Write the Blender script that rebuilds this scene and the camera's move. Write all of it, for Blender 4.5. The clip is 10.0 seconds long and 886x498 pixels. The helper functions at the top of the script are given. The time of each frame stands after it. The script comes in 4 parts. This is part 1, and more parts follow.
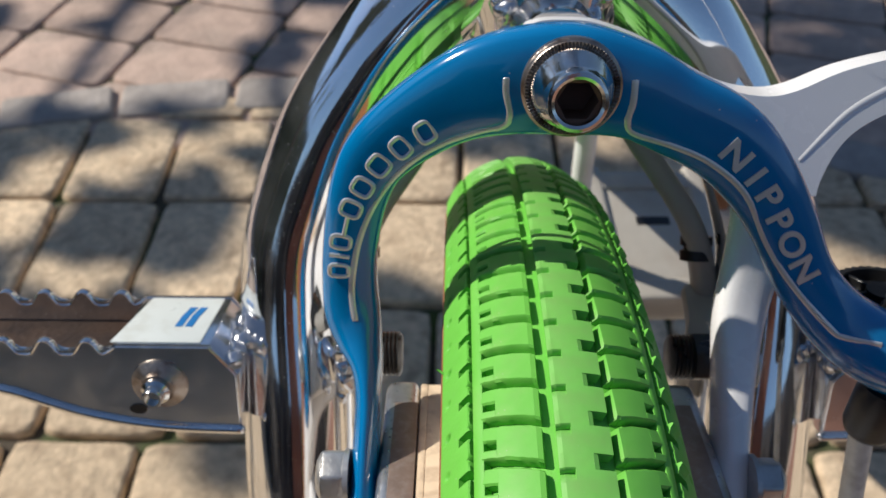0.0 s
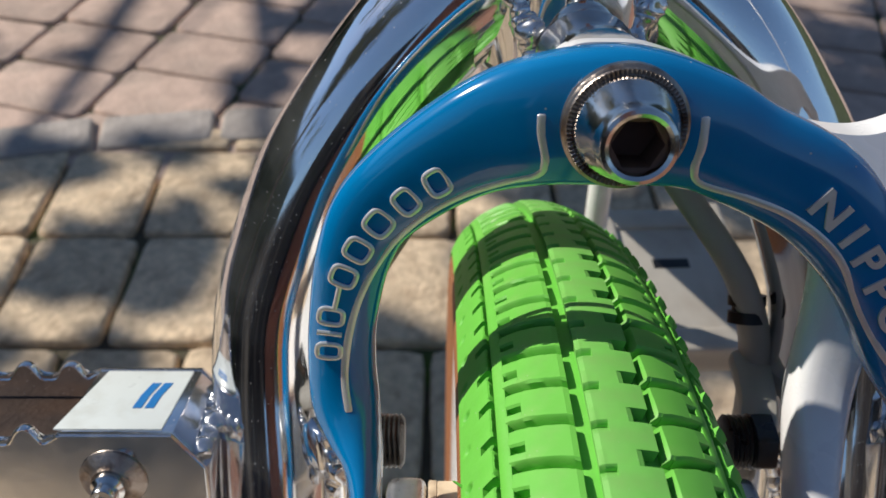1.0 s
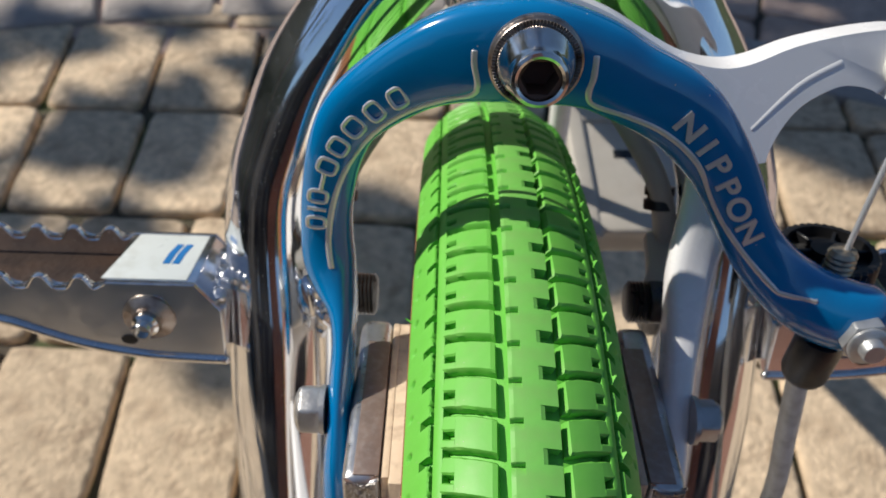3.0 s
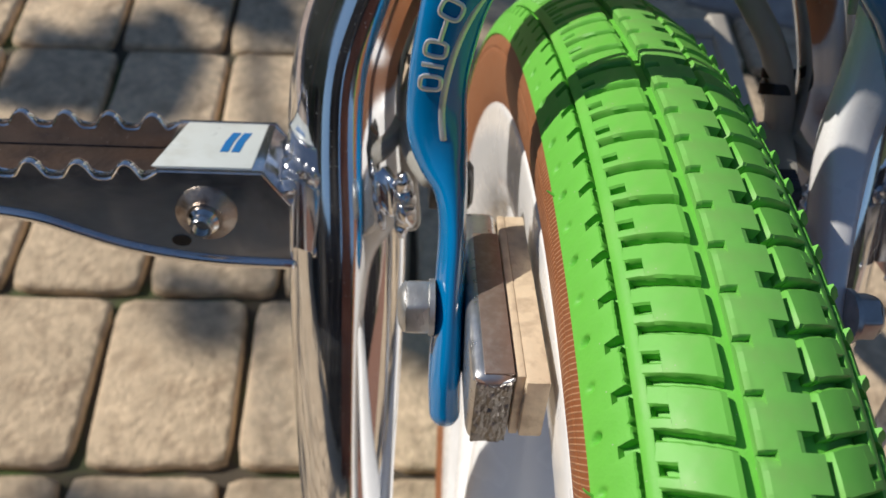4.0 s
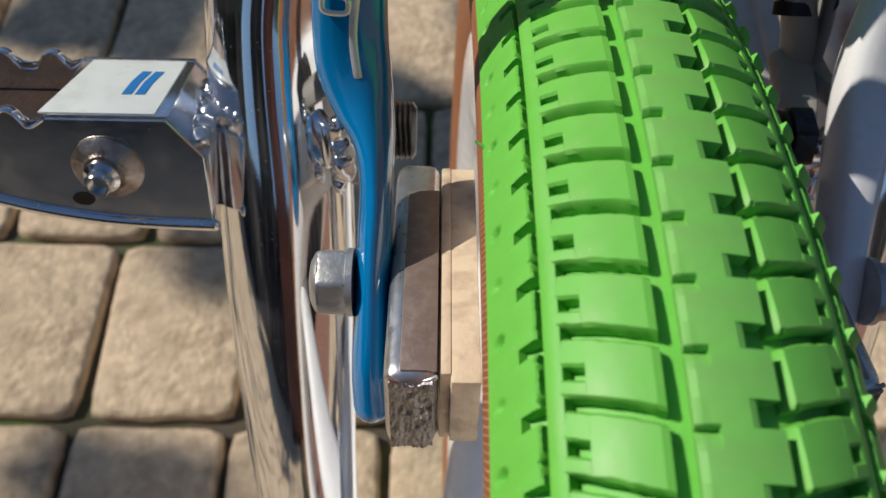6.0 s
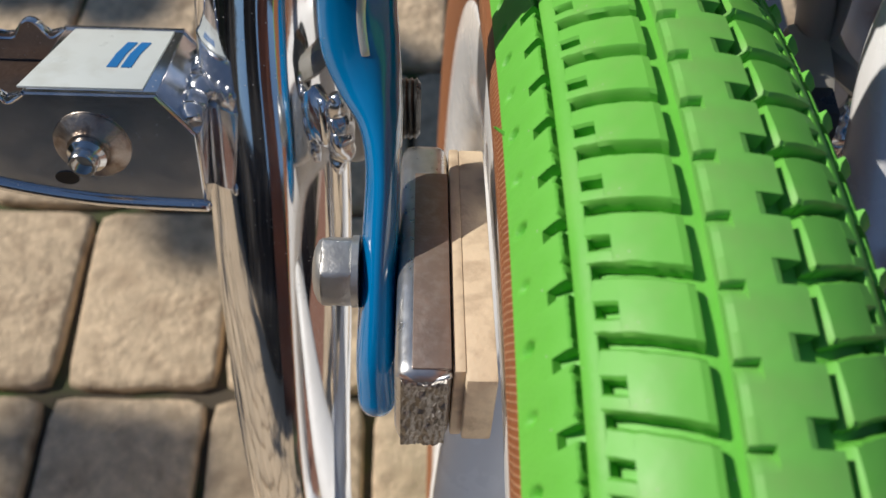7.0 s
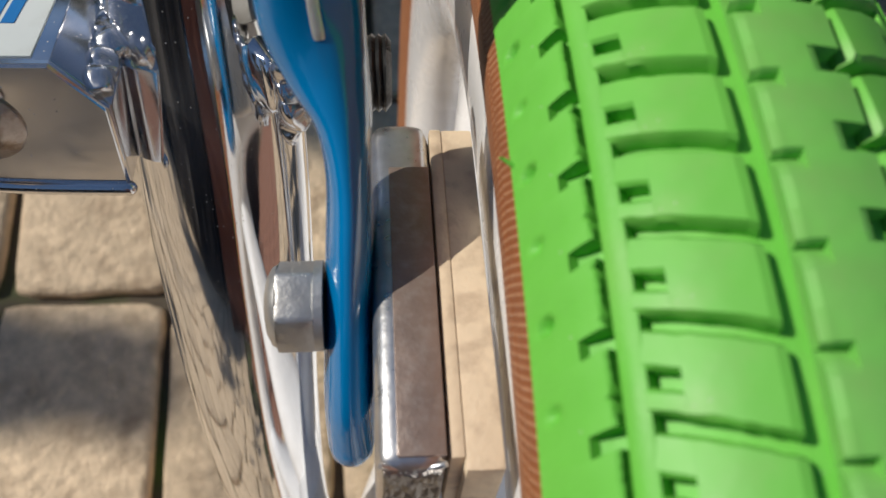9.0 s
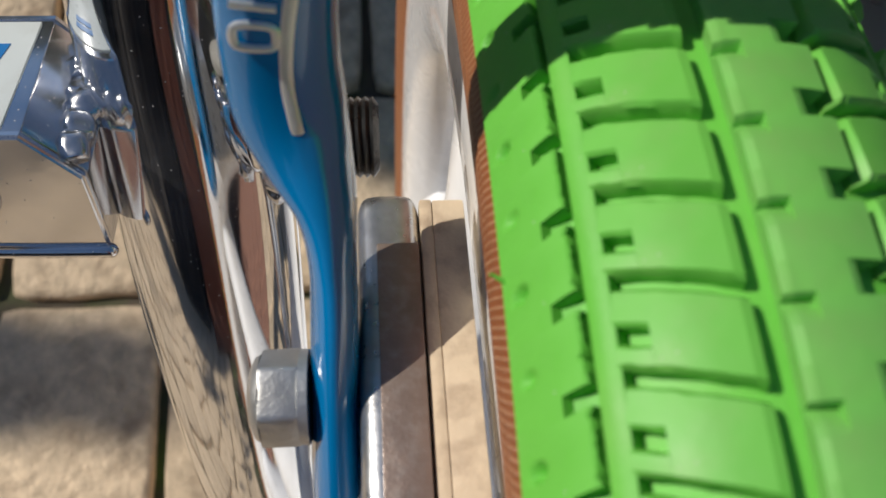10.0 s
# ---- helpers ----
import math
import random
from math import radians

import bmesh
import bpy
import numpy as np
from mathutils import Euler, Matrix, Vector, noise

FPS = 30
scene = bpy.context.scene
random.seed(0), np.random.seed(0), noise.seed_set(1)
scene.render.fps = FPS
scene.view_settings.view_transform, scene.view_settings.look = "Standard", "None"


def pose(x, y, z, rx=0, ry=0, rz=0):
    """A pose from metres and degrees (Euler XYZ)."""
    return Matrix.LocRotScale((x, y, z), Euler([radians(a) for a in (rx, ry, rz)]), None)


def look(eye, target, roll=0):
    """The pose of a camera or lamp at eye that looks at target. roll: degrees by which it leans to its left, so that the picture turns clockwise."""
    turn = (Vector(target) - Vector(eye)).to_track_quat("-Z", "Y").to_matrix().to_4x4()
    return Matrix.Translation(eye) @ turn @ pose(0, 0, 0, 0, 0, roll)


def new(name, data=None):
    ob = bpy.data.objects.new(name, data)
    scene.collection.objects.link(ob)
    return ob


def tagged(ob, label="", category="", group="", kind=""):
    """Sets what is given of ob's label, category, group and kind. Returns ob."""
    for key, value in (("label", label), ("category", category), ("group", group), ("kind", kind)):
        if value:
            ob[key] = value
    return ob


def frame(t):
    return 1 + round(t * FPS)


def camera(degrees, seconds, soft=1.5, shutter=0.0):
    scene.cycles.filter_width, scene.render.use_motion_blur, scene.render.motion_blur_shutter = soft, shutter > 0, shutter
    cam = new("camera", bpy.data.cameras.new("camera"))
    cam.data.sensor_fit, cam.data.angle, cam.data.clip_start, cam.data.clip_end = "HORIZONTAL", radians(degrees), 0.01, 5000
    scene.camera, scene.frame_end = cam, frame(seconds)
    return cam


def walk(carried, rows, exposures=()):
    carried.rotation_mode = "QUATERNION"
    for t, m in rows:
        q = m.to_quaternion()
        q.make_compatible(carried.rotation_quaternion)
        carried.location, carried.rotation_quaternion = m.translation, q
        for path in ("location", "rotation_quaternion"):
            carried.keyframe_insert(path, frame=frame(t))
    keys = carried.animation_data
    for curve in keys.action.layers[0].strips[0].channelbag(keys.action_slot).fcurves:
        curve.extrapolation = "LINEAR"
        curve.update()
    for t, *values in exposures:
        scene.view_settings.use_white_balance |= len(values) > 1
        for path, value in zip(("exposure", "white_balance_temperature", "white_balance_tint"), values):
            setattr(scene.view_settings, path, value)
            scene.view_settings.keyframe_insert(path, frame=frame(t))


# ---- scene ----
from mathutils.bvhtree import BVHTree

cam = camera(55.61, 10.0)
PATH = [  # seconds, x, y, z, rx, ry, rz
    (0.0, -0.02226, -0.00031, 0.62000, 45.001, 0.001, 0.799),
    (0.5, -0.04188, 0.02568, 0.59558, 46.282, -0.841, 0.143),
    (1.0, -0.02742, 0.03144, 0.60054, 46.887, -0.277, -0.016),
    (1.5, -0.01617, 0.03532, 0.61032, 46.522, 0.456, 0.114),
    (2.0, -0.00455, 0.02402, 0.65608, 44.874, 0.619, 0.300),
    (2.5, -0.00422, 0.02010, 0.65289, 41.512, 0.121, 0.576),
    (3.0, -0.01791, 0.00001, 0.63715, 38.521, -1.294, 1.171),
    (3.2, -0.03132, -0.00679, 0.63398, 37.812, -1.593, 1.029),
    (4.3, -0.05546, 0.00939, 0.58724, 35.676, -3.670, -1.380),
    (4.5, -0.05596, 0.01500, 0.58215, 35.060, -3.536, -1.571),
    (5.0, -0.04928, 0.02032, 0.57355, 33.678, -2.658, -1.335),
    (5.5, -0.03903, 0.02458, 0.57417, 32.492, -1.513, -0.432),
    (5.7, -0.03159, 0.02514, 0.57743, 32.195, -0.872, 0.335),
    (6.8, -0.03021, 0.02722, 0.56943, 31.480, -1.319, 0.709),
    (7.0, -0.03668, 0.03299, 0.57182, 29.491, -2.449, -0.080),
    (7.5, -0.04009, 0.04311, 0.56295, 25.784, -3.659, -1.070),
    (8.0, -0.03902, 0.04615, 0.56090, 23.337, -4.071, -1.644),
    (8.5, -0.03729, 0.05900, 0.56069, 21.078, -4.099, -2.071),
    (9.0, -0.03881, 0.06919, 0.55558, 19.725, -4.253, -2.474),
    (9.5, -0.03790, 0.07629, 0.55452, 18.931, -4.019, -2.730),
    (10.0, -0.03646, 0.08474, 0.55521, 18.190, -3.922, -2.964),
]
walk(cam, [(t, pose(*p)) for t, *p in PATH], exposures=[(0.0, 0.0), (3.2, -0.02), (4.5, -0.26), (7.0, -0.27), (10.0, -0.37)])
# camera end

cam.data.dof.use_dof = True
cam.data.dof.focus_distance = 0.148
cam.data.dof.aperture_fstop = 30.0

# ---- light ----
SUN_FROM = Vector((-1.08, 0.38, 1.0)).normalized()
world = bpy.data.worlds.new("world")
scene.world = world
world.use_nodes = True
wn = world.node_tree
sky = wn.nodes.new("ShaderNodeTexSky")
sky.sky_type = 'NISHITA'
sky.sun_disc = False
sky.dust_density = 0.2
sky.ozone_density = 3.5
sky.sun_elevation = math.asin(SUN_FROM.z)
sky.sun_rotation = math.atan2(SUN_FROM.x, SUN_FROM.y)
wn.links.new(sky.outputs[0], wn.nodes["Background"].inputs[0])
wn.nodes["Background"].inputs[1].default_value = 0.092
sun_data = bpy.data.lights.new("sun", 'SUN')
sun_data.energy = 5.0
sun_data.angle = radians(0.53)
sun_data.color = (1.0, 0.94, 0.85)
sun = new("sun", sun_data)
sun.matrix_world = look((0, 0, 6), Vector((0, 0, 6)) - SUN_FROM)


# ---- materials ----
def mat(name, color, rough=0.5, metal=0.0, vary=0.0, scale=80.0, bump=0.0, bump_scale=400.0, coat=0.0,
        stain=None, stain_scale=25.0, stain_amount=0.5, rough_vary=0.1, random_value=0.0, bump_distance=0.0006):
    m = bpy.data.materials.new(name)
    m.use_nodes = True
    nt = m.node_tree
    n, l = nt.nodes, nt.links
    b = n["Principled BSDF"]
    b.inputs["Metallic"].default_value = metal
    b.inputs["Coat Weight"].default_value = coat
    b.inputs["Coat Roughness"].default_value = 0.04
    tc = n.new("ShaderNodeTexCoord")
    tex = n.new("ShaderNodeTexNoise")
    tex.inputs["Scale"].default_value = scale
    tex.inputs["Detail"].default_value = 6
    l.new(tc.outputs["Object"], tex.inputs["Vector"])
    mix = n.new("ShaderNodeMix")
    mix.data_type = 'RGBA'
    dark = tuple(c * (1 - vary) for c in color)
    light = tuple(min(1, c * (1 + vary)) for c in color)
    mix.inputs[6].default_value = (*dark, 1)
    mix.inputs[7].default_value = (*light, 1)
    l.new(tex.outputs["Fac"], mix.inputs[0])
    out = mix.outputs[2]
    if stain:
        t2 = n.new("ShaderNodeTexNoise")
        t2.inputs["Scale"].default_value = stain_scale
        t2.inputs["Detail"].default_value = 5
        l.new(tc.outputs["Object"], t2.inputs["Vector"])
        ramp = n.new("ShaderNodeMapRange")
        ramp.inputs[1].default_value = 0.48
        ramp.inputs[2].default_value = 0.72
        ramp.inputs[4].default_value = stain_amount
        l.new(t2.outputs["Fac"], ramp.inputs[0])
        mx = n.new("ShaderNodeMix")
        mx.data_type = 'RGBA'
        l.new(ramp.outputs[0], mx.inputs[0])
        l.new(out, mx.inputs[6])
        mx.inputs[7].default_value = (*stain, 1)
        out = mx.outputs[2]
    if random_value:
        oi = n.new("ShaderNodeObjectInfo")
        hs = n.new("ShaderNodeHueSaturation")
        mr = n.new("ShaderNodeMapRange")
        mr.inputs[3].default_value = 1 - random_value
        mr.inputs[4].default_value = 1 + random_value
        l.new(oi.outputs["Random"], mr.inputs[0])
        l.new(mr.outputs[0], hs.inputs["Value"])
        l.new(out, hs.inputs["Color"])
        out = hs.outputs[0]
    l.new(out, b.inputs["Base Color"])
    rr = n.new("ShaderNodeMapRange")
    rr.inputs[3].default_value = max(0.0, rough - rough_vary)
    rr.inputs[4].default_value = min(1.0, rough + rough_vary)
    l.new(tex.outputs["Fac"], rr.inputs[0])
    l.new(rr.outputs[0], b.inputs["Roughness"])
    if bump:
        t3 = n.new("ShaderNodeTexNoise")
        t3.inputs["Scale"].default_value = bump_scale
        t3.inputs["Detail"].default_value = 4
        l.new(tc.outputs["Object"], t3.inputs["Vector"])
        bp = n.new("ShaderNodeBump")
        bp.inputs["Strength"].default_value = bump
        bp.inputs["Distance"].default_value = bump_distance
        l.new(t3.outputs["Fac"], bp.inputs["Height"])
        l.new(bp.outputs[0], b.inputs["Normal"])
    return m


CHROME = mat("chrome", (0.82, 0.83, 0.85), 0.06, 1.0, 0.05, 60, 0.012, 260, rough_vary=0.04)
WORN_CHROME = mat("worn chrome", (0.78, 0.78, 0.79), 0.12, 1.0, 0.1, 140, 0.03, 260, rough_vary=0.06)
WELD = mat("chromed weld", (0.66, 0.66, 0.67), 0.2, 1.0, 0.05, 200, 0.12, 700, rough_vary=0.03)
STEEL = mat("zinc plated steel", (0.54, 0.54, 0.53), 0.36, 0.75, 0.15, 300, 0.2, 900, stain=(0.3, 0.27, 0.23), stain_scale=120)
ZINC = mat("dull weathered zinc", (0.68, 0.68, 0.63), 0.5, 0.1, 0.2, 300, 0.3, 700, stain=(0.34, 0.32, 0.26), stain_scale=160, stain_amount=0.7)
BOLT = mat("polished bolt steel", (0.66, 0.65, 0.63), 0.16, 1.0, 0.1, 400, 0.06, 900, stain=(0.3, 0.24, 0.18), stain_scale=200, stain_amount=0.4)
TARNISH = mat("tarnished steel", (0.36, 0.31, 0.27), 0.32, 0.9, 0.3, 500, 0.3, 900, stain=(0.13, 0.075, 0.045), stain_scale=260, stain_amount=0.9)
DARKNUT = mat("dark weathered steel", (0.05, 0.05, 0.05), 0.3, 0.7, 0.3, 300, 0.3, 900)
BRASS = mat("tarnished brass", (0.46, 0.38, 0.28), 0.35, 0.8, 0.2, 400, 0.2, 900, stain=(0.2, 0.14, 0.09), stain_scale=300, stain_amount=0.7)
ALU = mat("worn aluminium", (0.62, 0.62, 0.62), 0.3, 0.9, 0.2, 500, 0.06, 1500, stain=(0.42, 0.33, 0.27), stain_scale=90)
ROUGH_ALU = mat("torn aluminium", (0.3, 0.28, 0.26), 0.38, 1.0, 0.3, 700, 1.0, 900)
BLUE = mat("blue gloss paint", (0.0, 0.175, 0.43), 0.15, 0.0, 0.06, 60, 0.02, 300, coat=0.7)
WHITE = mat("white paint", (0.87, 0.87, 0.87), 0.28, 0.0, 0.03, 60, 0.03, 300, coat=0.4, stain=(0.5, 0.49, 0.46), stain_scale=60, stain_amount=0.25)
SILVER = mat("bare silver metal", (0.78, 0.77, 0.74), 0.36, 0.55, 0.1, 400, 0.1, 900)
GREEN = mat("green rubber", (0.125, 0.48, 0.045), 0.55, 0.0, 0.12, 150, 0.12, 1200, stain=(0.17, 0.49, 0.07), stain_scale=70, stain_amount=0.7)
WORN = mat("worn green rubber", (0.16, 0.49, 0.08), 0.55, 0.0, 0.16, 150, 0.08, 500, stain=(0.2, 0.41, 0.10), stain_scale=90, stain_amount=0.9)
SCUFFED = mat("scuffed green rubber", (0.135, 0.48, 0.055), 0.5, 0.0, 0.12, 170, 0.07, 500, stain=(0.19, 0.46, 0.085), stain_scale=110, stain_amount=0.85)
TAN = mat("tan brake rubber", (0.7, 0.56, 0.39), 0.65, 0.0, 0.12, 300, 0.3, 900, stain=(0.3, 0.2, 0.13), stain_scale=250, stain_amount=0.6)
BLACK = mat("black plastic", (0.012, 0.012, 0.013), 0.35, 0.0, 0.2, 200, 0.1, 600)
CABLE = mat("cable steel", (0.6, 0.6, 0.6), 0.4, 0.6, 0.1, 500)
GREY = mat("grey painted alloy", (0.36, 0.34, 0.30), 0.4, 0.0, 0.1, 90, 0.1, 400)
STICKER = mat("white sticker", (0.62, 0.66, 0.64), 0.3, 0.0, 0.06, 90, stain=(0.42, 0.42, 0.36), stain_scale=120, stain_amount=0.5)
INK = mat("blue ink", (0.02, 0.16, 0.42), 0.35, 0.0, 0.05)
SOCKET_BROWN = mat("dark socket steel", (0.13, 0.065, 0.04), 0.7, 0.0, 0.4, 500)
JOINT = mat("mossy joint sand", (0.075, 0.06, 0.042), 0.95, 0.0, 0.4, 60, 1.0, 300, stain=(0.05, 0.12, 0.01), stain_scale=13, stain_amount=0.9)
PAVER = mat("sandy concrete paver", (0.62, 0.48, 0.325), 0.85, 0.0, 0.6, 90, 1.0, 160, stain=(0.3, 0.21, 0.135), stain_scale=38, stain_amount=0.75, random_value=0.18, bump_distance=0.0022)
PINK = mat("pinkish concrete paver", (0.51, 0.375, 0.305), 0.85, 0.0, 0.5, 34, 1.0, 160, stain=(0.3, 0.25, 0.21), stain_scale=14, stain_amount=0.5, random_value=0.12, bump_distance=0.0022)
GREYSTONE = mat("grey border stone", (0.37, 0.33, 0.30), 0.85, 0.0, 0.5, 34, 1.0, 160, stain=(0.22, 0.2, 0.18), stain_scale=14, stain_amount=0.5, random_value=0.12, bump_distance=0.0022)
LEAF = mat("leaf", (0.06, 0.10, 0.025), 0.5, 0.0, 0.3, 3)
BARK = mat("bark", (0.12, 0.09, 0.06), 0.9, 0.0, 0.3, 20, 1.0, 40)
# pale patches are added so that the mirrored wall breaks into streaks
WALL = mat("dark mottled reflection wall", (0.02, 0.018, 0.019), 0.9, 0.0, 0.5, 6, 0.5, 60, stain=(0.13, 0.115, 0.1), stain_scale=3.2, stain_amount=0.9)
REDWALL = mat("red brown reflection post", (0.15, 0.055, 0.035), 0.9, 0.0, 0.25, 8, 0.5, 60)
PALE = mat("dusty pale plastic", (0.42, 0.39, 0.34), 0.6, 0.0, 0.15, 60, 0.2, 300, stain=(0.3, 0.25, 0.2), stain_scale=40, stain_amount=0.6)
INSIDE = mat("dark brown mottled steel", (0.075, 0.05, 0.036), 0.5, 0.5, 0.5, 120, 0.5, 500, stain=(0.09, 0.05, 0.03), stain_scale=60, stain_amount=0.8)
LINER = mat("brown oxidised metal", (0.34, 0.255, 0.21), 0.36, 0.55, 0.25, 300, 0.15, 1500, stain=(0.45, 0.38, 0.33), stain_scale=500, stain_amount=0.6)


def dusty(m, amount, scale=620.0, film=0.0, film_scale=45.0):
    """Scattered specks of dust and a thin uneven film of it: dull, pale, not metallic."""
    nt = m.node_tree
    n, l = nt.nodes, nt.links
    b = n["Principled BSDF"]
    tc = n.new("ShaderNodeTexCoord")
    vo = n.new("ShaderNodeTexVoronoi")
    vo.inputs["Scale"].default_value = scale
    l.new(tc.outputs["Object"], vo.inputs["Vector"])
    size = n.new("ShaderNodeMapRange")
    size.inputs[1].default_value = 0.12
    size.inputs[2].default_value = 0.04
    l.new(vo.outputs["Distance"], size.inputs[0])
    some = n.new("ShaderNodeMath")
    some.operation = 'LESS_THAN'
    some.inputs[1].default_value = amount
    sep = n.new("ShaderNodeSeparateColor")
    l.new(vo.outputs["Color"], sep.inputs[0])
    l.new(sep.outputs[0], some.inputs[0])
    specks = n.new("ShaderNodeMath")
    specks.operation = 'MULTIPLY'
    l.new(size.outputs[0], specks.inputs[0])
    l.new(some.outputs[0], specks.inputs[1])
    haze = n.new("ShaderNodeTexNoise")
    haze.inputs["Scale"].default_value = film_scale
    haze.inputs["Detail"].default_value = 7
    haze.inputs["Roughness"].default_value = 0.65
    l.new(tc.outputs["Object"], haze.inputs["Vector"])
    veil = n.new("ShaderNodeMapRange")
    veil.inputs[1].default_value = 0.32
    veil.inputs[2].default_value = 0.72
    veil.inputs[4].default_value = film
    l.new(haze.outputs["Fac"], veil.inputs[0])
    fac = n.new("ShaderNodeMath")
    fac.operation = 'MAXIMUM'
    l.new(specks.outputs[0], fac.inputs[0])
    l.new(veil.outputs[0], fac.inputs[1])
    mx = n.new("ShaderNodeMix")
    mx.data_type = 'RGBA'
    l.new(fac.outputs[0], mx.inputs[0])
    l.new(b.inputs["Base Color"].links[0].from_socket, mx.inputs[6])
    mx.inputs[7].default_value = (0.5, 0.47, 0.42, 1)
    l.new(mx.outputs[2], b.inputs["Base Color"])
    mt = n.new("ShaderNodeMath")
    mt.operation = 'MULTIPLY_ADD'
    l.new(fac.outputs[0], mt.inputs[0])
    mt.inputs[1].default_value = -b.inputs["Metallic"].default_value
    mt.inputs[2].default_value = b.inputs["Metallic"].default_value
    l.new(mt.outputs[0], b.inputs["Metallic"])
    rr = n.new("ShaderNodeMath")
    rr.operation = 'MULTIPLY_ADD'
    l.new(fac.outputs[0], rr.inputs[0])
    rr.inputs[1].default_value = 0.45
    l.new(b.inputs["Roughness"].links[0].from_socket, rr.inputs[2])
    l.new(rr.outputs[0], b.inputs["Roughness"])


dusty(CHROME, 0.45, 800, 0.06)
dusty(WORN_CHROME, 0.5, 700, 0.1, 70)
dusty(WELD, 0.3, 900, 0.06)
dusty(BLUE, 0.06, 500)
for rubber in (GREEN, SCUFFED, WORN):
    dusty(rubber, 0.12, 900, 0.035, 130)


def skinwall():
    m = mat("brown skinwall rubber", (0.25, 0.08, 0.024), 0.55, 0.0, 0.2, 200, 0.2, 900)
    nt = m.node_tree
    n, l = nt.nodes, nt.links
    b = n["Principled BSDF"]
    uv = n.new("ShaderNodeUVMap")
    sep = n.new("ShaderNodeSeparateXYZ")
    l.new(uv.outputs[0], sep.inputs[0])
    add = n.new("ShaderNodeMath")
    add.operation = 'MULTIPLY_ADD'
    l.new(sep.outputs[1], add.inputs[0])
    add.inputs[1].default_value = 0.38
    l.new(sep.outputs[0], add.inputs[2])
    fr = n.new("ShaderNodeMath")
    fr.operation = 'PINGPONG'
    l.new(add.outputs[0], fr.inputs[0])
    fr.inputs[1].default_value = 0.5
    ns = n.new("ShaderNodeTexNoise")
    ns.inputs["Scale"].default_value = 400
    tc = n.new("ShaderNodeTexCoord")
    l.new(tc.outputs["Object"], ns.inputs["Vector"])
    mr = n.new("ShaderNodeMapRange")
    mr.inputs[1].default_value = 0.3
    mr.inputs[2].default_value = 0.46
    l.new(fr.outputs[0], mr.inputs[0])
    mul = n.new("ShaderNodeMath")
    mul.operation = 'MULTIPLY'
    bp = n.new("ShaderNodeBump")
    bp.inputs["Strength"].default_value = 0.35
    bp.inputs["Distance"].default_value = 0.0004
    l.new(mr.outputs[0], bp.inputs["Height"])
    l.new(bp.outputs[0], b.inputs["Normal"])
    l.new(mr.outputs[0], mul.inputs[0])
    l.new(ns.outputs["Fac"], mul.inputs[1])
    mx = n.new("ShaderNodeMix")
    mx.data_type = 'RGBA'
    l.new(mul.outputs[0], mx.inputs[0])
    old = b.inputs["Base Color"].links[0].from_socket
    l.new(old, mx.inputs[6])
    mx.inputs[7].default_value = (0.58, 0.34, 0.19, 1)
    l.new(mx.outputs[2], b.inputs["Base Color"])
    return m


SKIN = skinwall()


# ---- mesh helpers ----
def link_mesh(name, bm, material, parent=None, label="", smooth=True, auto=None):
    me = bpy.data.meshes.new(name)
    bmesh.ops.recalc_face_normals(bm, faces=bm.faces)
    bm.to_mesh(me)
    bm.free()
    if material:
        me.materials.append(material)
    if smooth:
        me.shade_smooth()
        if auto:
            me.set_sharp_from_angle(angle=radians(auto))
    ob = new(name, me)
    if parent:
        ob.parent = parent
    if label:
        ob["label"] = label
    return ob


def part(name, bm, material, parent, label="", smooth=True, auto=40):
    return link_mesh(name, bm, material, parent, label, smooth, auto)


def thing(name, m, label, category, group=""):
    ob = new(name)
    ob.matrix_world = m
    ob.empty_display_size = 0.02
    return tagged(ob, label, category, group)


def catmull(rows, sub):
    rows = [np.array(r, float) for r in rows]
    out = []
    for i in range(len(rows) - 1):
        p0, p1, p2, p3 = rows[max(i - 1, 0)], rows[i], rows[i + 1], rows[min(i + 2, len(rows) - 1)]
        for k in range(sub):
            t = k / sub
            out.append(0.5 * (2 * p1 + (p2 - p0) * t + (2 * p0 - 5 * p1 + 4 * p2 - p3) * t * t + (3 * p1 - p0 - 3 * p2 + p3) * t ** 3))
    out.append(rows[-1])
    return out


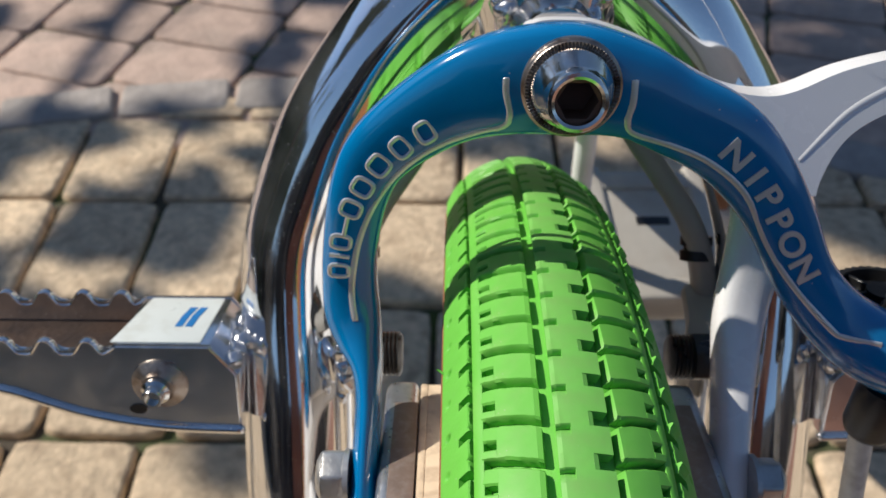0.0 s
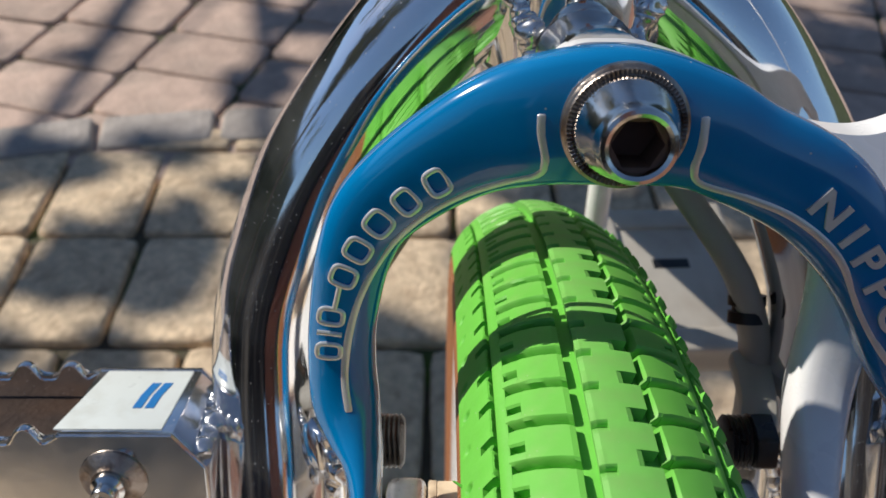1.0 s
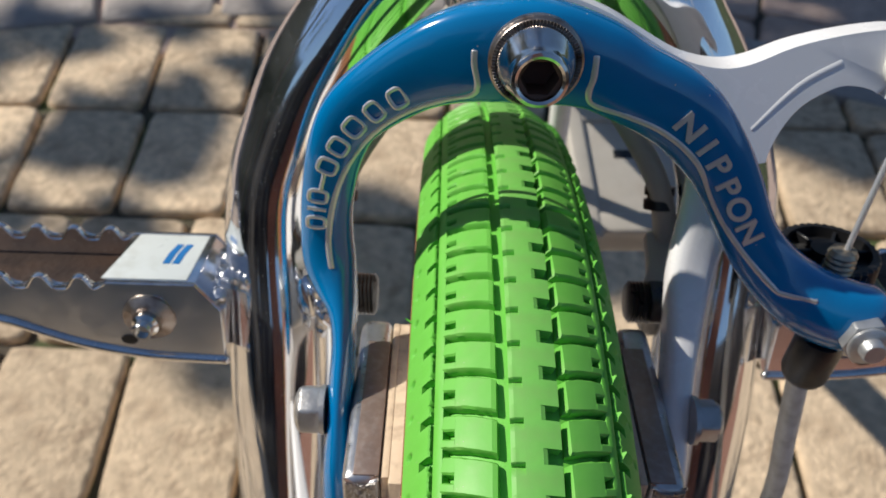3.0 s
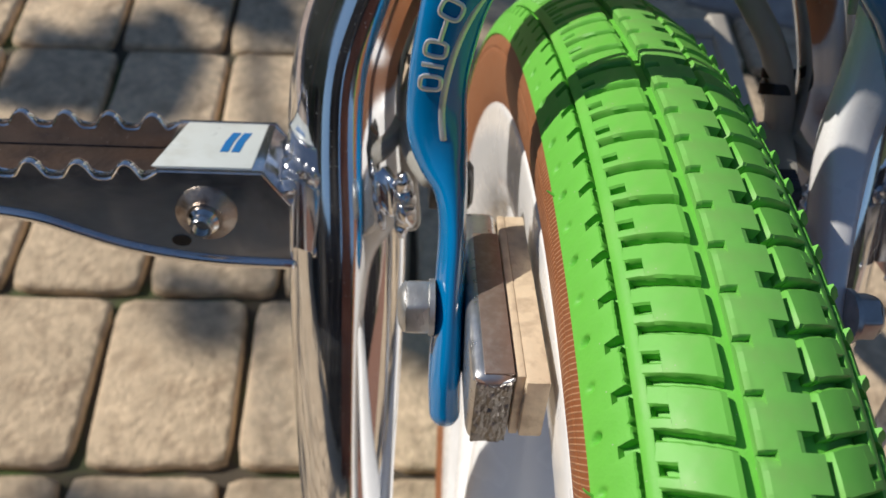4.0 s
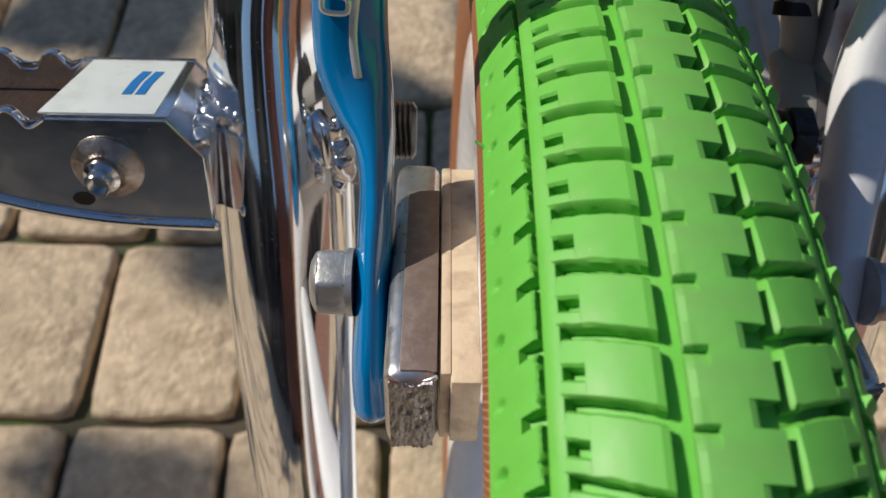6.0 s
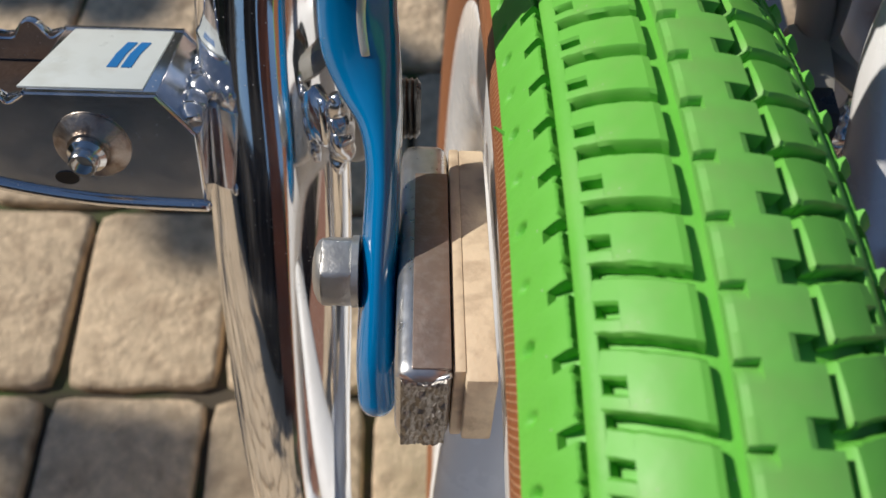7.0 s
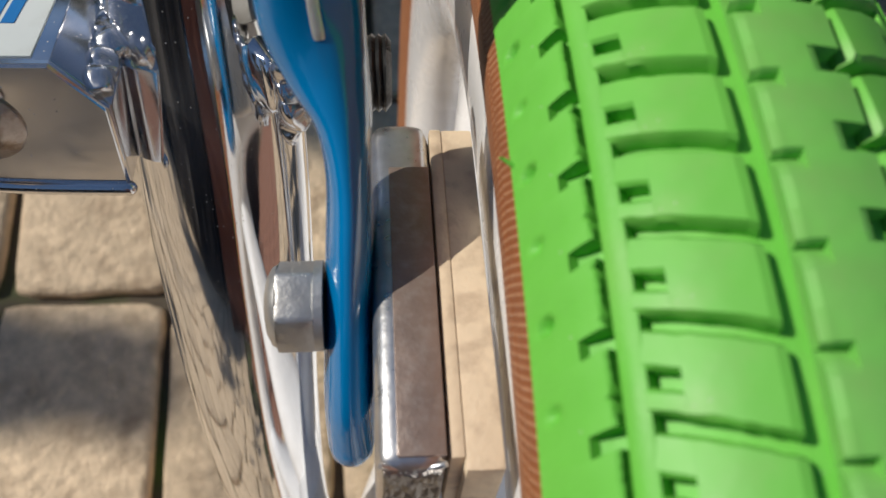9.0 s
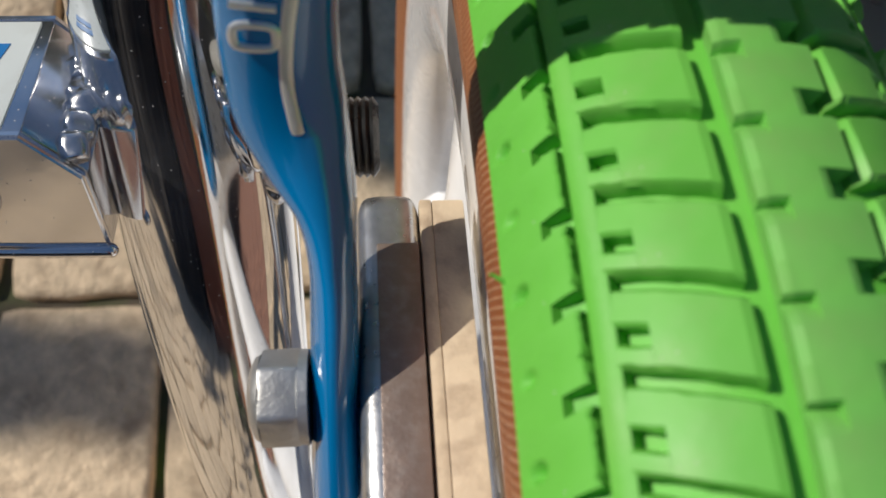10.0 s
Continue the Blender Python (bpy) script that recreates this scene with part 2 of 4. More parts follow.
def sweep(stations, ref=(0, 0, 1), sides=20, power0=4.0, sub=6, scale=0.001, round_ends=(False, False), crown=0.0):
    """Stations: x, y, z, half width across, half thickness along ref."""
    st = catmull([(*row, power0)[:6] for row in stations], sub)
    pts = [Vector(s[:3]) for s in st]
    ref = Vector(ref)
    bm = bmesh.new()
    rings = []

    def ring(c, side, up, a, b, power):
        vs = []
        for k in range(sides):
            w = 2 * math.pi * (k + 0.5) / sides
            cs, sn = math.cos(w), math.sin(w)
            q = (abs(cs) ** power + abs(sn) ** power) ** (-1 / power)
            x, y = q * cs, q * sn
            y += crown * (1 - x * x) * max(0.0, y)
            vs.append(bm.verts.new((c + side * (a * x) + up * (b * y)) * scale))
        return vs

    n = len(st)
    for i, s in enumerate(st):
        t = (pts[min(i + 1, n - 1)] - pts[max(i - 1, 0)]).normalized()
        side = t.cross(ref).normalized()
        up = side.cross(t).normalized()
        a, b = s[3], s[4]
        if i == 0 and round_ends[0]:
            for f in (1.0, 0.75, 0.4):
                q = math.sqrt(1 - f * f) if f < 1 else 0.08
                rings.append(ring(pts[0] - t * (min(a, b) * f), side, up, a * max(q, 0.25), b * max(q, 0.25), s[5]))
        rings.append(ring(pts[i], side, up, a, b, s[5]))
        if i == n - 1 and round_ends[1]:
            for f in (0.4, 0.75, 1.0):
                q = math.sqrt(1 - f * f) if f < 1 else 0.08
                rings.append(ring(pts[i] + t * (min(a, b) * f), side, up, a * max(q, 0.25), b * max(q, 0.25), s[5]))
    for r0, r1 in zip(rings, rings[1:]):
        for k in range(sides):
            bm.faces.new((r0[k], r0[(k + 1) % sides], r1[(k + 1) % sides], r1[k]))
    bm.faces.new(rings[0])
    bm.faces.new(rings[-1])
    return bm


def tube(points, radius, sides=24, sub=6, scale=0.001):
    """Points: x, y, z or x, y, z, radius; a smooth round tube without twist."""
    rows = [(*p[:3], p[3] if len(p) > 3 else radius) for p in points]
    st = catmull(rows, sub)
    pts = [Vector(s[:3]) for s in st]
    bm = bmesh.new()
    n = len(st)
    side = None
    rings = []
    for i, s in enumerate(st):
        t = (pts[min(i + 1, n - 1)] - pts[max(i - 1, 0)]).normalized()
        if side is None:
            side = t.orthogonal().normalized()
        side = (side - t * side.dot(t)).normalized()
        up = t.cross(side)
        rings.append([bm.verts.new((pts[i] + (side * math.cos(a) + up * math.sin(a)) * s[3]) * scale)
                      for a in (2 * math.pi * k / sides for k in range(sides))])
    for r0, r1 in zip(rings, rings[1:]):
        for k in range(sides):
            bm.faces.new((r0[k], r0[(k + 1) % sides], r1[(k + 1) % sides], r1[k]))
    bm.faces.new(rings[0])
    bm.faces.new(rings[-1])
    return bm


def lathe(profile, sides=40, scale=0.001, open_end=False):
    """Profile: (radius, height) pairs about z; closed at both ends unless open_end."""
    bm = bmesh.new()
    rings = []
    for r, h in profile:
        if r < 1e-6:
            rings.append([bm.verts.new((0, 0, h * scale))])
        else:
            rings.append([bm.verts.new((r * scale * math.cos(a), r * scale * math.sin(a), h * scale))
                          for a in (2 * math.pi * k / sides for k in range(sides))])
    for r0, r1 in zip(rings, rings[1:]):
        for k in range(sides):
            j = (k + 1) % sides
            if len(r0) == 1 and len(r1) == 1:
                continue
            if len(r0) == 1:
                bm.faces.new((r0[0], r1[k], r1[j]))
            elif len(r1) == 1:
                bm.faces.new((r0[k], r0[j], r1[0]))
            else:
                bm.faces.new((r0[k], r0[j], r1[j], r1[k]))
    for r in (rings[:1] if open_end else (rings[0], rings[-1])):
        if len(r) > 1:
            bm.faces.new(r)
    return bm


def prism(poly, h0, h1, bevel=0.0, scale=0.001, segments=2):
    """A polygon in x, y, pulled up from h0 to h1."""
    bm = bmesh.new()
    lo = [bm.verts.new((x * scale, y * scale, h0 * scale)) for x, y in poly]
    hi = [bm.verts.new((x * scale, y * scale, h1 * scale)) for x, y in poly]
    n = len(poly)
    bm.faces.new(lo[::-1])
    bm.faces.new(hi)
    for k in range(n):
        bm.faces.new((lo[k], lo[(k + 1) % n], hi[(k + 1) % n], hi[k]))
    if bevel:
        bmesh.ops.bevel(bm, geom=bm.edges[:], offset=bevel * scale, segments=segments, affect='EDGES', profile=0.6)
    return bm


def box(x0, x1, y0, y1, z0, z1, bevel=0.0, segments=2):
    return prism([(x0, y0), (x1, y0), (x1, y1), (x0, y1)], z0, z1, bevel, segments=segments)


def turned(bm, m):
    bmesh.ops.transform(bm, matrix=m, verts=bm.verts)
    return bm


def mm(x, y, z, rx=0, ry=0, rz=0):
    return pose(x / 1000, y / 1000, z / 1000, rx, ry, rz)


def hexagon(r, turn=0):
    return [(r * math.cos(radians(60 * k + turn)), r * math.sin(radians(60 * k + turn))) for k in range(6)]


# ---- fork frame: x across, y up along the steerer, z to the front ----
RAKE = 18.5
FORK = pose(0.0007, 0.1425, 0.5304) @ Matrix((
    (1, 0, 0, 0),
    (0, math.sin(radians(RAKE)), -math.cos(radians(RAKE)), 0),
    (0, math.cos(radians(RAKE)), math.sin(radians(RAKE)), 0),
    (0, 0, 0, 1)))
AXLE = Vector((0.0, 0.0707, 0.2467))
RADIUS = 0.247
STEER = -57.0

# ---- fork ----
fork = thing("bicycle_fork", FORK, "chromed steel bicycle fork with two bent legs welded to its steerer", "bicycle fork")
crown = part("crown_tube", lathe([(0, -12), (18.2, -12), (19.4, -10), (19.4, 36)], 64), CHROME, fork)
crown.matrix_local = mm(0, 0, STEER, -90)
race = part("headset_race", lathe([(16.5, 32.3), (24, 32.8), (27.0, 33.8), (28.0, 35.2), (28.2, 37), (28.2, 41.6), (27.7, 42.9), (26.8, 43.4), (26.4, 43.2), (26.2, 43.6),
                                   (25.6, 45.5), (23.2, 48.5), (19.9, 50.5), (17.5, 51.0), (0, 51.0)], 64), CHROME, fork, "chromed headset race ring")
race.matrix_local = mm(0, 0, STEER, -90)
# a solid black disc paints the shade of the gap above the race
dark_gap = part("headset_dark_gap", lathe([(0, 51), (19.0, 51), (19.0, 54.5), (0, 54.5)], 48), BLACK, fork, "dark headset gap filled in with black")
dark_gap.matrix_local = mm(0, 0, STEER, -90)
head = part("head_tube", lathe([(0, 54.5), (23, 54.5), (24, 56), (24, 66), (20, 70), (18, 74), (18, 150), (0, 150)], 48), CHROME, fork)
head.matrix_local = mm(0, 0, STEER, -90)
for s in (-1, 1):
    leg = [(s * p[0], *p[1:]) for p in (
        (8, 17, STEER), (15, 13.5, STEER), (24.8, 5.6, STEER), (35.2, -4.6, STEER), (44.5, -16.4, STEER), (55.6, -33, STEER), (64.3, -53.5, STEER + 1),
        (68.6, -69, STEER + 2.5, 14.6), (69.6, -88, STEER + 5.5, 15.5), (68.8, -115, STEER + 12, 16.6), (68.8, -150, STEER + 21, 16.4), (68.8, -200, STEER + 31, 15), (67, -250, STEER + 36, 13.5), (60, -296, STEER + 38, 11))]
    part("fork_leg", tube(leg, 14.2, 40, 8), CHROME, fork)
    # weld seam round the mitre of leg and steerer
    rw = random.Random(40 + s)
    rows = []
    for k in range(64):
        f = k / 63
        u = s * (20.0 - 11.0 * f + 0.7 * noise.noise(Vector((f * 9, s, 0))))
        w = STEER + 0.8 + math.sqrt(max(4.0, 19.6 ** 2 - u * u)) - 2.2 * f
        ripple = abs(math.sin(math.pi * k / 4.6 + 2.2 * noise.noise(Vector((f * 7, 3, s)))))
        rows.append((u, 27.0 - 31 * f, w, 2.75 + 0.35 * ripple + 0.9 * noise.noise(Vector((f * 8, 7, s)))))
    bm = tube(rows, 3, 24, 2)
    for vert in bm.verts:
        vert.co += Vector((0.5, 0.3, 1)) * 0.0011 * noise.noise(vert.co * 300)
    part("weld_seam", bm, WELD, fork, "rippled chromed weld seam", auto=None)
    part("dropout", prism([(s * 52, -280), (s * 68, -280), (s * 68, -308), (s * 52, -308)] if s > 0 else
                          [(s * 68, -280), (s * 52, -280), (s * 52, -308), (s * 68, -308)], -27, -20, 1.5), CHROME, fork)
for s in (-1, 1):
    rows = [(s * (54.0 - 1.6 * math.sin(math.pi * k / 15) + 0.8 * noise.noise(Vector((k * 0.45, s, 2)))), -88 - 1.3 * k, -32.5 + 1.2 * noise.noise(Vector((k * 0.4, 5, s))),
             max(1.0, 2.9 * math.sin(math.pi * (k + 1.2) / 17.4) ** 0.6 + 0.7 * noise.noise(Vector((k * 0.8, s, 9))))) for k in range(16)]
    bm = tube(rows, 4, 20, 3)
    for vert in bm.verts:
        vert.co += Vector((0.7, 0.4, 1)) * 0.0011 * noise.noise(vert.co * 320)
    lump = part("weld_lump", bm, WELD, fork, "rough chromed weld lump inside the leg", auto=None)
    part("lug", sweep([(s * 62, -97, -44, 7.5, 3.0), (s * 58.6, -97, -39.5, 7, 2.6), (s * 56, -97, -35, 6, 1.8)], (0, 0, 1), 16, 3, 4, round_ends=(False, True)), CHROME, lump)
bm = lathe([(0, -2), (8.2, -2), (9.6, 1), (10, 3.5), (10, 5), (8.4, 7), (8.4, 17), (9.4, 18), (9.4, 21), (0, 21)], 36)
boss = part("brake_boss", bm, BOLT, fork, "polished spacer washers under the brake")
boss.matrix_local = mm(0, -3.5, -40)

# ---- wheel ----
wheel = thing("front_wheel", Matrix.Translation(AXLE), "small front wheel with green knobby tyre, brown skinwalls and white rim", "bicycle wheel")


def tyre_r(x):
    """Height of the tread top over the casing's middle line, by distance from the middle."""
    return 222.5 + 24.5 * max(0.0, 1 - (x / 25.2) ** 2) ** 0.5


def on_tyre(x, s, sink=0.0):
    """A point of the tyre: x across, s along the tread (mm), sink below the tread's top."""
    e = 0.05
    x0 = max(-24.9, min(24.9, x))
    slope = (tyre_r(min(x0 + e, 24.95)) - tyre_r(max(x0 - e, -24.95))) / (2 * e)
    k = 1 / math.sqrt(1 + slope * slope)
    xx, r = x0 + slope * k * sink, tyre_r(x0) - k * sink
    a = s / 247.0
    return Vector((xx, r * math.sin(a), r * math.cos(a))) * 0.001


def ring_mesh(profile, seg=360, uv=False):
    """A closed ring round the axle from a closed profile of (x, r) in mm."""
    bm = bmesh.new()
    layer = bm.loops.layers.uv.new("UVMap")
    n = len(profile)
    rows = [[bm.verts.new((x * 0.001, r * 0.001 * math.sin(2 * math.pi * i / seg), r * 0.001 * math.cos(2 * math.pi * i / seg))) for x, r in profile] for i in range(seg)]
    for i in range(seg):
        for k in range(n - 1):
            f = bm.faces.new((rows[i][k], rows[i][k + 1], rows[(i + 1) % seg][k + 1], rows[(i + 1) % seg][k]))
            for loop, (a, b) in zip(f.loops, ((i, k), (i, k + 1), (i + 1, k + 1), (i + 1, k))):
                loop[layer].uv = (a * 1300 / seg, profile[b][1] * 0.9)
    return bm


DEPTH = 2.5
xs = [-23.1, -22.6, -22, -20, -18, -15, -12, -8, -4, 0, 4, 8, 12, 15, 18, 20, 22, 22.6, 23.1]
casing = []
for x in xs:
    p = on_tyre(x, 0, DEPTH)
    casing.append((p.x * 1000, p.z * 1000))
tyre = part("tyre", ring_mesh(casing), GREEN, wheel, "green rubber tyre casing", auto=None)
for s in (-1, 1):
    side = [(s * x, r) for x, r in ((21.4, 231.6), (22.6, 231.2), (23.2, 230.4), (23.65, 229.2), (23.95, 228.0), (24.15, 226.9), (24.2, 226.5), (23.9, 226.2), (23.95, 225.9), (24.15, 225.6), (24.2, 224), (24.0, 221), (23.3, 216), (22.2, 212), (20.9, 208.5), (18.5, 205.5))]
    part("sidewall", ring_mesh(side), SKIN, tyre, "brown woven skinwall", auto=None)
    rib = []
    for x, d in ((16.3, DEPTH), (16.3, 0.35), (16.5, 0.25), (17.2, 0.2), (17.9, 0.25), (18.2, 0.5), (18.3, DEPTH)):
        p = on_tyre(s * x, 0, d)
        rib.append((p.x * 1000, p.z * 1000))
    part("tread_rib", ring_mesh(rib), GREEN, tyre)


def tread_piece(bm, quads, seed=0):
    """A raised piece on the tyre: (x0, x1, s0, s1, slant, far sink, bevels) boxes that follow its curve, with worn edges."""
    for x0, x1, s0, s1, slant, sink, b0, b1, face in quads:
        n = max(2, int(abs(x1 - x0) / 0.8))
        cols = []
        places = [x0 + (x1 - x0) * i / n for i in range(n + 1)]
        if face:
            places.insert(1, x0 + (0.9 if x1 > x0 else -0.9))
        for i, x in enumerate(places):
            lean = slant * (abs(x) - 5.5)
            edge = face if i == 0 else 0.0
            if slant > 0:
                fall = [0.5 * max(0.0, (q - 4.9) / 7.8) ** 1.5 + 0.16 * max(0.0, 1 - (q - 4.9) / 1.6) ** 2 for q in (s0 + 0.15, s0 + 0.55, (s0 + s1) / 2, s1 - 0.55, s1 - 0.15)]
                steps = [(s0, DEPTH), (s0 + 0.15 * b0, fall[0] + 0.42 * b0), (s0 + 0.55, fall[1]), ((s0 + s1) / 2, fall[2]), (s1 - 0.55, fall[3]), (s1 - 0.15 * b1, fall[4] + 0.42 * b1), (s1, DEPTH)]
            else:
                steps = [(s0, DEPTH), (s0 + 0.12 * b0, 0.35 * b0), (s0 + 0.4, 0.0), ((s0 + s1) / 2, sink * 0.25), (s1 - 0.4, sink * 0.85), (s1 - 0.12 * b1, sink + 0.35 * b1), (s1, DEPTH)]
            cols.append([bm.verts.new(on_tyre(x, q + lean + (0.22 * noise.noise(Vector((x * 0.9, q, seed * 5.3))) if slant else 0.0), d + edge * (d < DEPTH))) for q, d in steps])
        for a, b in zip(cols, cols[1:]):
            for j in range(6):
                bm.faces.new((a[j], b[j], b[j + 1], a[j + 1]))
        for c in (cols[0], cols[-1]):
            bm.faces.new(c)


def shoulder_strip(bm, side, small, variant, fine):
    """The smooth shoulder over one pitch: flush with the tread, a slanted notch, a torn inner edge and a small moulded dimple."""
    across = [18.7, 18.74, 18.95, 19.4, 19.95, 20.45, 20.52, 21.2] + ([21.7, 22.0, 22.2, 22.4, 22.6, 22.8, 23.0, 23.2] if fine else [22.3]) + [23.45, 23.65, 23.8]
    along = [1.45, 1.49, 1.8, 2.4, 3.0, 3.41, 3.45] + [3.45 + (PITCH - 2.0) * k / (22 if fine else 6) for k in range(1, 23 if fine else 7)]
    rows = []
    for i, x in enumerate(across):
        row = []
        for j, q in enumerate(along):
            notch = 0 < j < 6 and i < 6
            d = 0.0
            if notch:
                d = 2.4 - 1.5 * max(0.0, (x - 18.9) / 2.0) ** 1.5
            elif fine and i > 7:
                d = (0.7 if small else 1.7) * math.exp(-(((x - 22.65 + (q - 6.4) * 0.16) / 0.42) ** 2 + ((q - 6.4) / 0.75) ** 2) ** 1.5)
            xx = x
            if i < 3:
                wear = noise.noise(Vector((q * 1.1 if q < PITCH + 1.2 else 0.0, side * 3 + variant * 9, 3)))
                edge = min(1.0, max(0.0, q - 3.45), max(0.0, PITCH + 1.45 - q))
                xx += 0.4 * max(0.0, wear + 0.15) * edge - 0.12
                if i == 0:
                    d = DEPTH
                elif i == 1 and not notch:
                    d += 0.25 + 0.5 * max(0.0, -wear) * edge
            lean = -0.35 * (min(x, 21.2) - 5.5)
            row.append(bm.verts.new(on_tyre(side * xx, q + lean, d)))
        rows.append(row)
    lean = -0.35 * (21.2 - 5.5)
    for x, d in ((23.86, 0.35), (23.7, 0.95)):
        rows.append([bm.verts.new(on_tyre(side * (x + 0.06 * noise.noise(Vector((q * 2.0, variant, side)))), q + lean, d)) for q in along])
    for a, b in zip(rows, rows[1:]):
        for j in range(len(along) - 1):
            bm.faces.new((a[j], a[j + 1], b[j + 1], b[j]))


PITCHES = 174
PITCH = 2 * math.pi * 247.0 / PITCHES
SL = 0.30
KINDS = {
    "tread_block": [(-16.5, -13.9, 4.9, 7.35, SL, 0.0, 1, 1, 0), (-16.5, -13.9, 8.75, 12.7, SL, 0.5, 1, 1, 0), (-6.1, -13.9, 4.9, 12.7, SL, 0.5, 1, 1, 0.25)],
    "tread_block_right": [(16.5, 14.2, 4.9, 7.35, SL, 0.0, 1, 1, 0), (16.5, 14.2, 8.75, 12.7, SL, 0.5, 1, 1, 0), (7.2, 8.7, 5.0, 12.6, SL, 0.5, 1, 1, 1.5), (8.7, 14.2, 4.9, 12.7, SL, 0.5, 1, 1, 0)],
    "center_lug": [(-3.6, -0.9, 3.2, 6.4, 0, 0, 1, 0, 0.3), (3.3, -0.9, 3.2, 6.4, 0, 0, 0, 0, 0.3), (-3.6, 6.0, 6.4, 9.65, 0, 0, 0, 0, 0.3), (-0.9, 6.0, 9.65, 3.2 + PITCH, 0, 0, 0, 0, 0.0), (-3.6, -0.9, 9.65, 3.2 + PITCH, 0, 1.5, 0, 0, 0.3)],
    "shoulder": [], "shoulder_right": [(20.7, 18.9, 3.5, 5.8, -0.35, -1.3, 1, 1, 0.3)], "shoulder_plain": [], "shoulder_far": [], "shoulder_far_right": [],
}
shared = {}
for kind, quads, variant in [(a, b, c) for a, b in KINDS.items() for c in range(3)]:
    bm = bmesh.new()
    tread_piece(bm, quads, variant + 1)
    if kind.startswith("shoulder"):
        shoulder_strip(bm, 1 if kind.endswith("right") else -1, kind == "shoulder_plain", variant, "far" not in kind)
    bmesh.ops.recalc_face_normals(bm, faces=bm.faces)
    if kind.startswith("shoulder") and sum(f.normal.dot(f.calc_center_median().normalized()) for f in bm.faces) < 0:
        bmesh.ops.reverse_faces(bm, faces=bm.faces)
    me = bpy.data.meshes.new(kind.split("_")[0] if kind.startswith("shoulder") else kind.replace("_right", ""))
    bm.to_mesh(me)
    bm.free()
    me.materials.append(WORN if kind == "center_lug" else SCUFFED if kind.startswith("tread") else GREEN)
    me.shade_smooth()
    me.set_sharp_from_angle(angle=radians(38))
    shared[kind, variant] = me
rest = bmesh.new()
for k in range(PITCHES):
    near = k <= 22 or k >= PITCHES - 16
    for (kind, variant), me in shared.items():
        if variant != (k * 7 + k // 3) % 3:
            continue
        if kind.startswith("shoulder") and ("far" in kind) == near or near and kind == ("shoulder" if k % 2 else "shoulder_plain"):
            continue
        m = Matrix.Rotation(-k * PITCH / 247.0, 4, 'X')
        if near:
            ob = new(me.name.split('.')[0], me)
            ob.parent = tyre
            ob.matrix_local = m
        else:
            tmp = me.copy()
            tmp.transform(m)
            rest.from_mesh(tmp)
            bpy.data.meshes.remove(tmp)
me = bpy.data.meshes.new("tread")
rest.to_mesh(me)
rest.free()
me.materials.append(GREEN)
ob = new("tread", me)
ob.parent = tyre
tagged(ob, kind="stuff")

for k, (sd, q) in enumerate(((-1, -26), (-1, 39))):
    a, b = on_tyre(sd * 23.6, q, 0.3) * 1000, on_tyre(sd * 23.6, q + 0.8, -1.2) * 1000
    c = b + Vector((sd * 0.4, 0.4 - 0.4 * k, 0.3))
    part("rubber_hair", tube([(*a, 0.3), (*b, 0.2), (*c, 0.1)], 0.2, 6, 4), GREEN, tyre, "thin moulding hair")

rim_profile = [(-17.2, 206.8), (-19.6, 208.4), (-21.0, 208.0), (-21.4, 206), (-21.2, 196), (-20.6, 187), (-19.0, 180), (-16, 174), (-11, 170), (0, 168.5), (11, 170),
               (16, 174), (19.0, 180), (20.6, 187), (21.2, 196), (21.4, 206), (21.0, 208.0), (19.6, 208.4), (17.2, 206.8), (15.5, 200), (-15.5, 200), (-17.2, 206.8)]
rim = part("rim", ring_mesh(rim_profile, 240), WHITE, wheel, "white moulded deep rim", auto=None)
hub = part("hub", turned(lathe([(0, -54), (5, -54), (5, -46), (16, -44), (30, -38), (33, -30), (33, 30), (30, 38), (16, 44), (5, 46), (5, 54), (0, 54)], 36), mm(0, 0, 0, 0, 90)), WHITE, wheel, "white moulded hub")
for k in range(5):
    a = radians(44 + 72 * k)
    d, e = Vector((0, math.sin(a), math.cos(a))), Vector((0, math.cos(a), -math.sin(a)))
    rows = [(*(d * r), w, t) for r, w, t in ((28, 20, 29), (60, 15, 26), (110, 13, 20), (150, 15, 16), (173, 24, 14))]
    part("mag_spoke", sweep(rows, (1, 0, 0), 20, 2.6, 5), WHITE, wheel, "thick white moulded spoke")


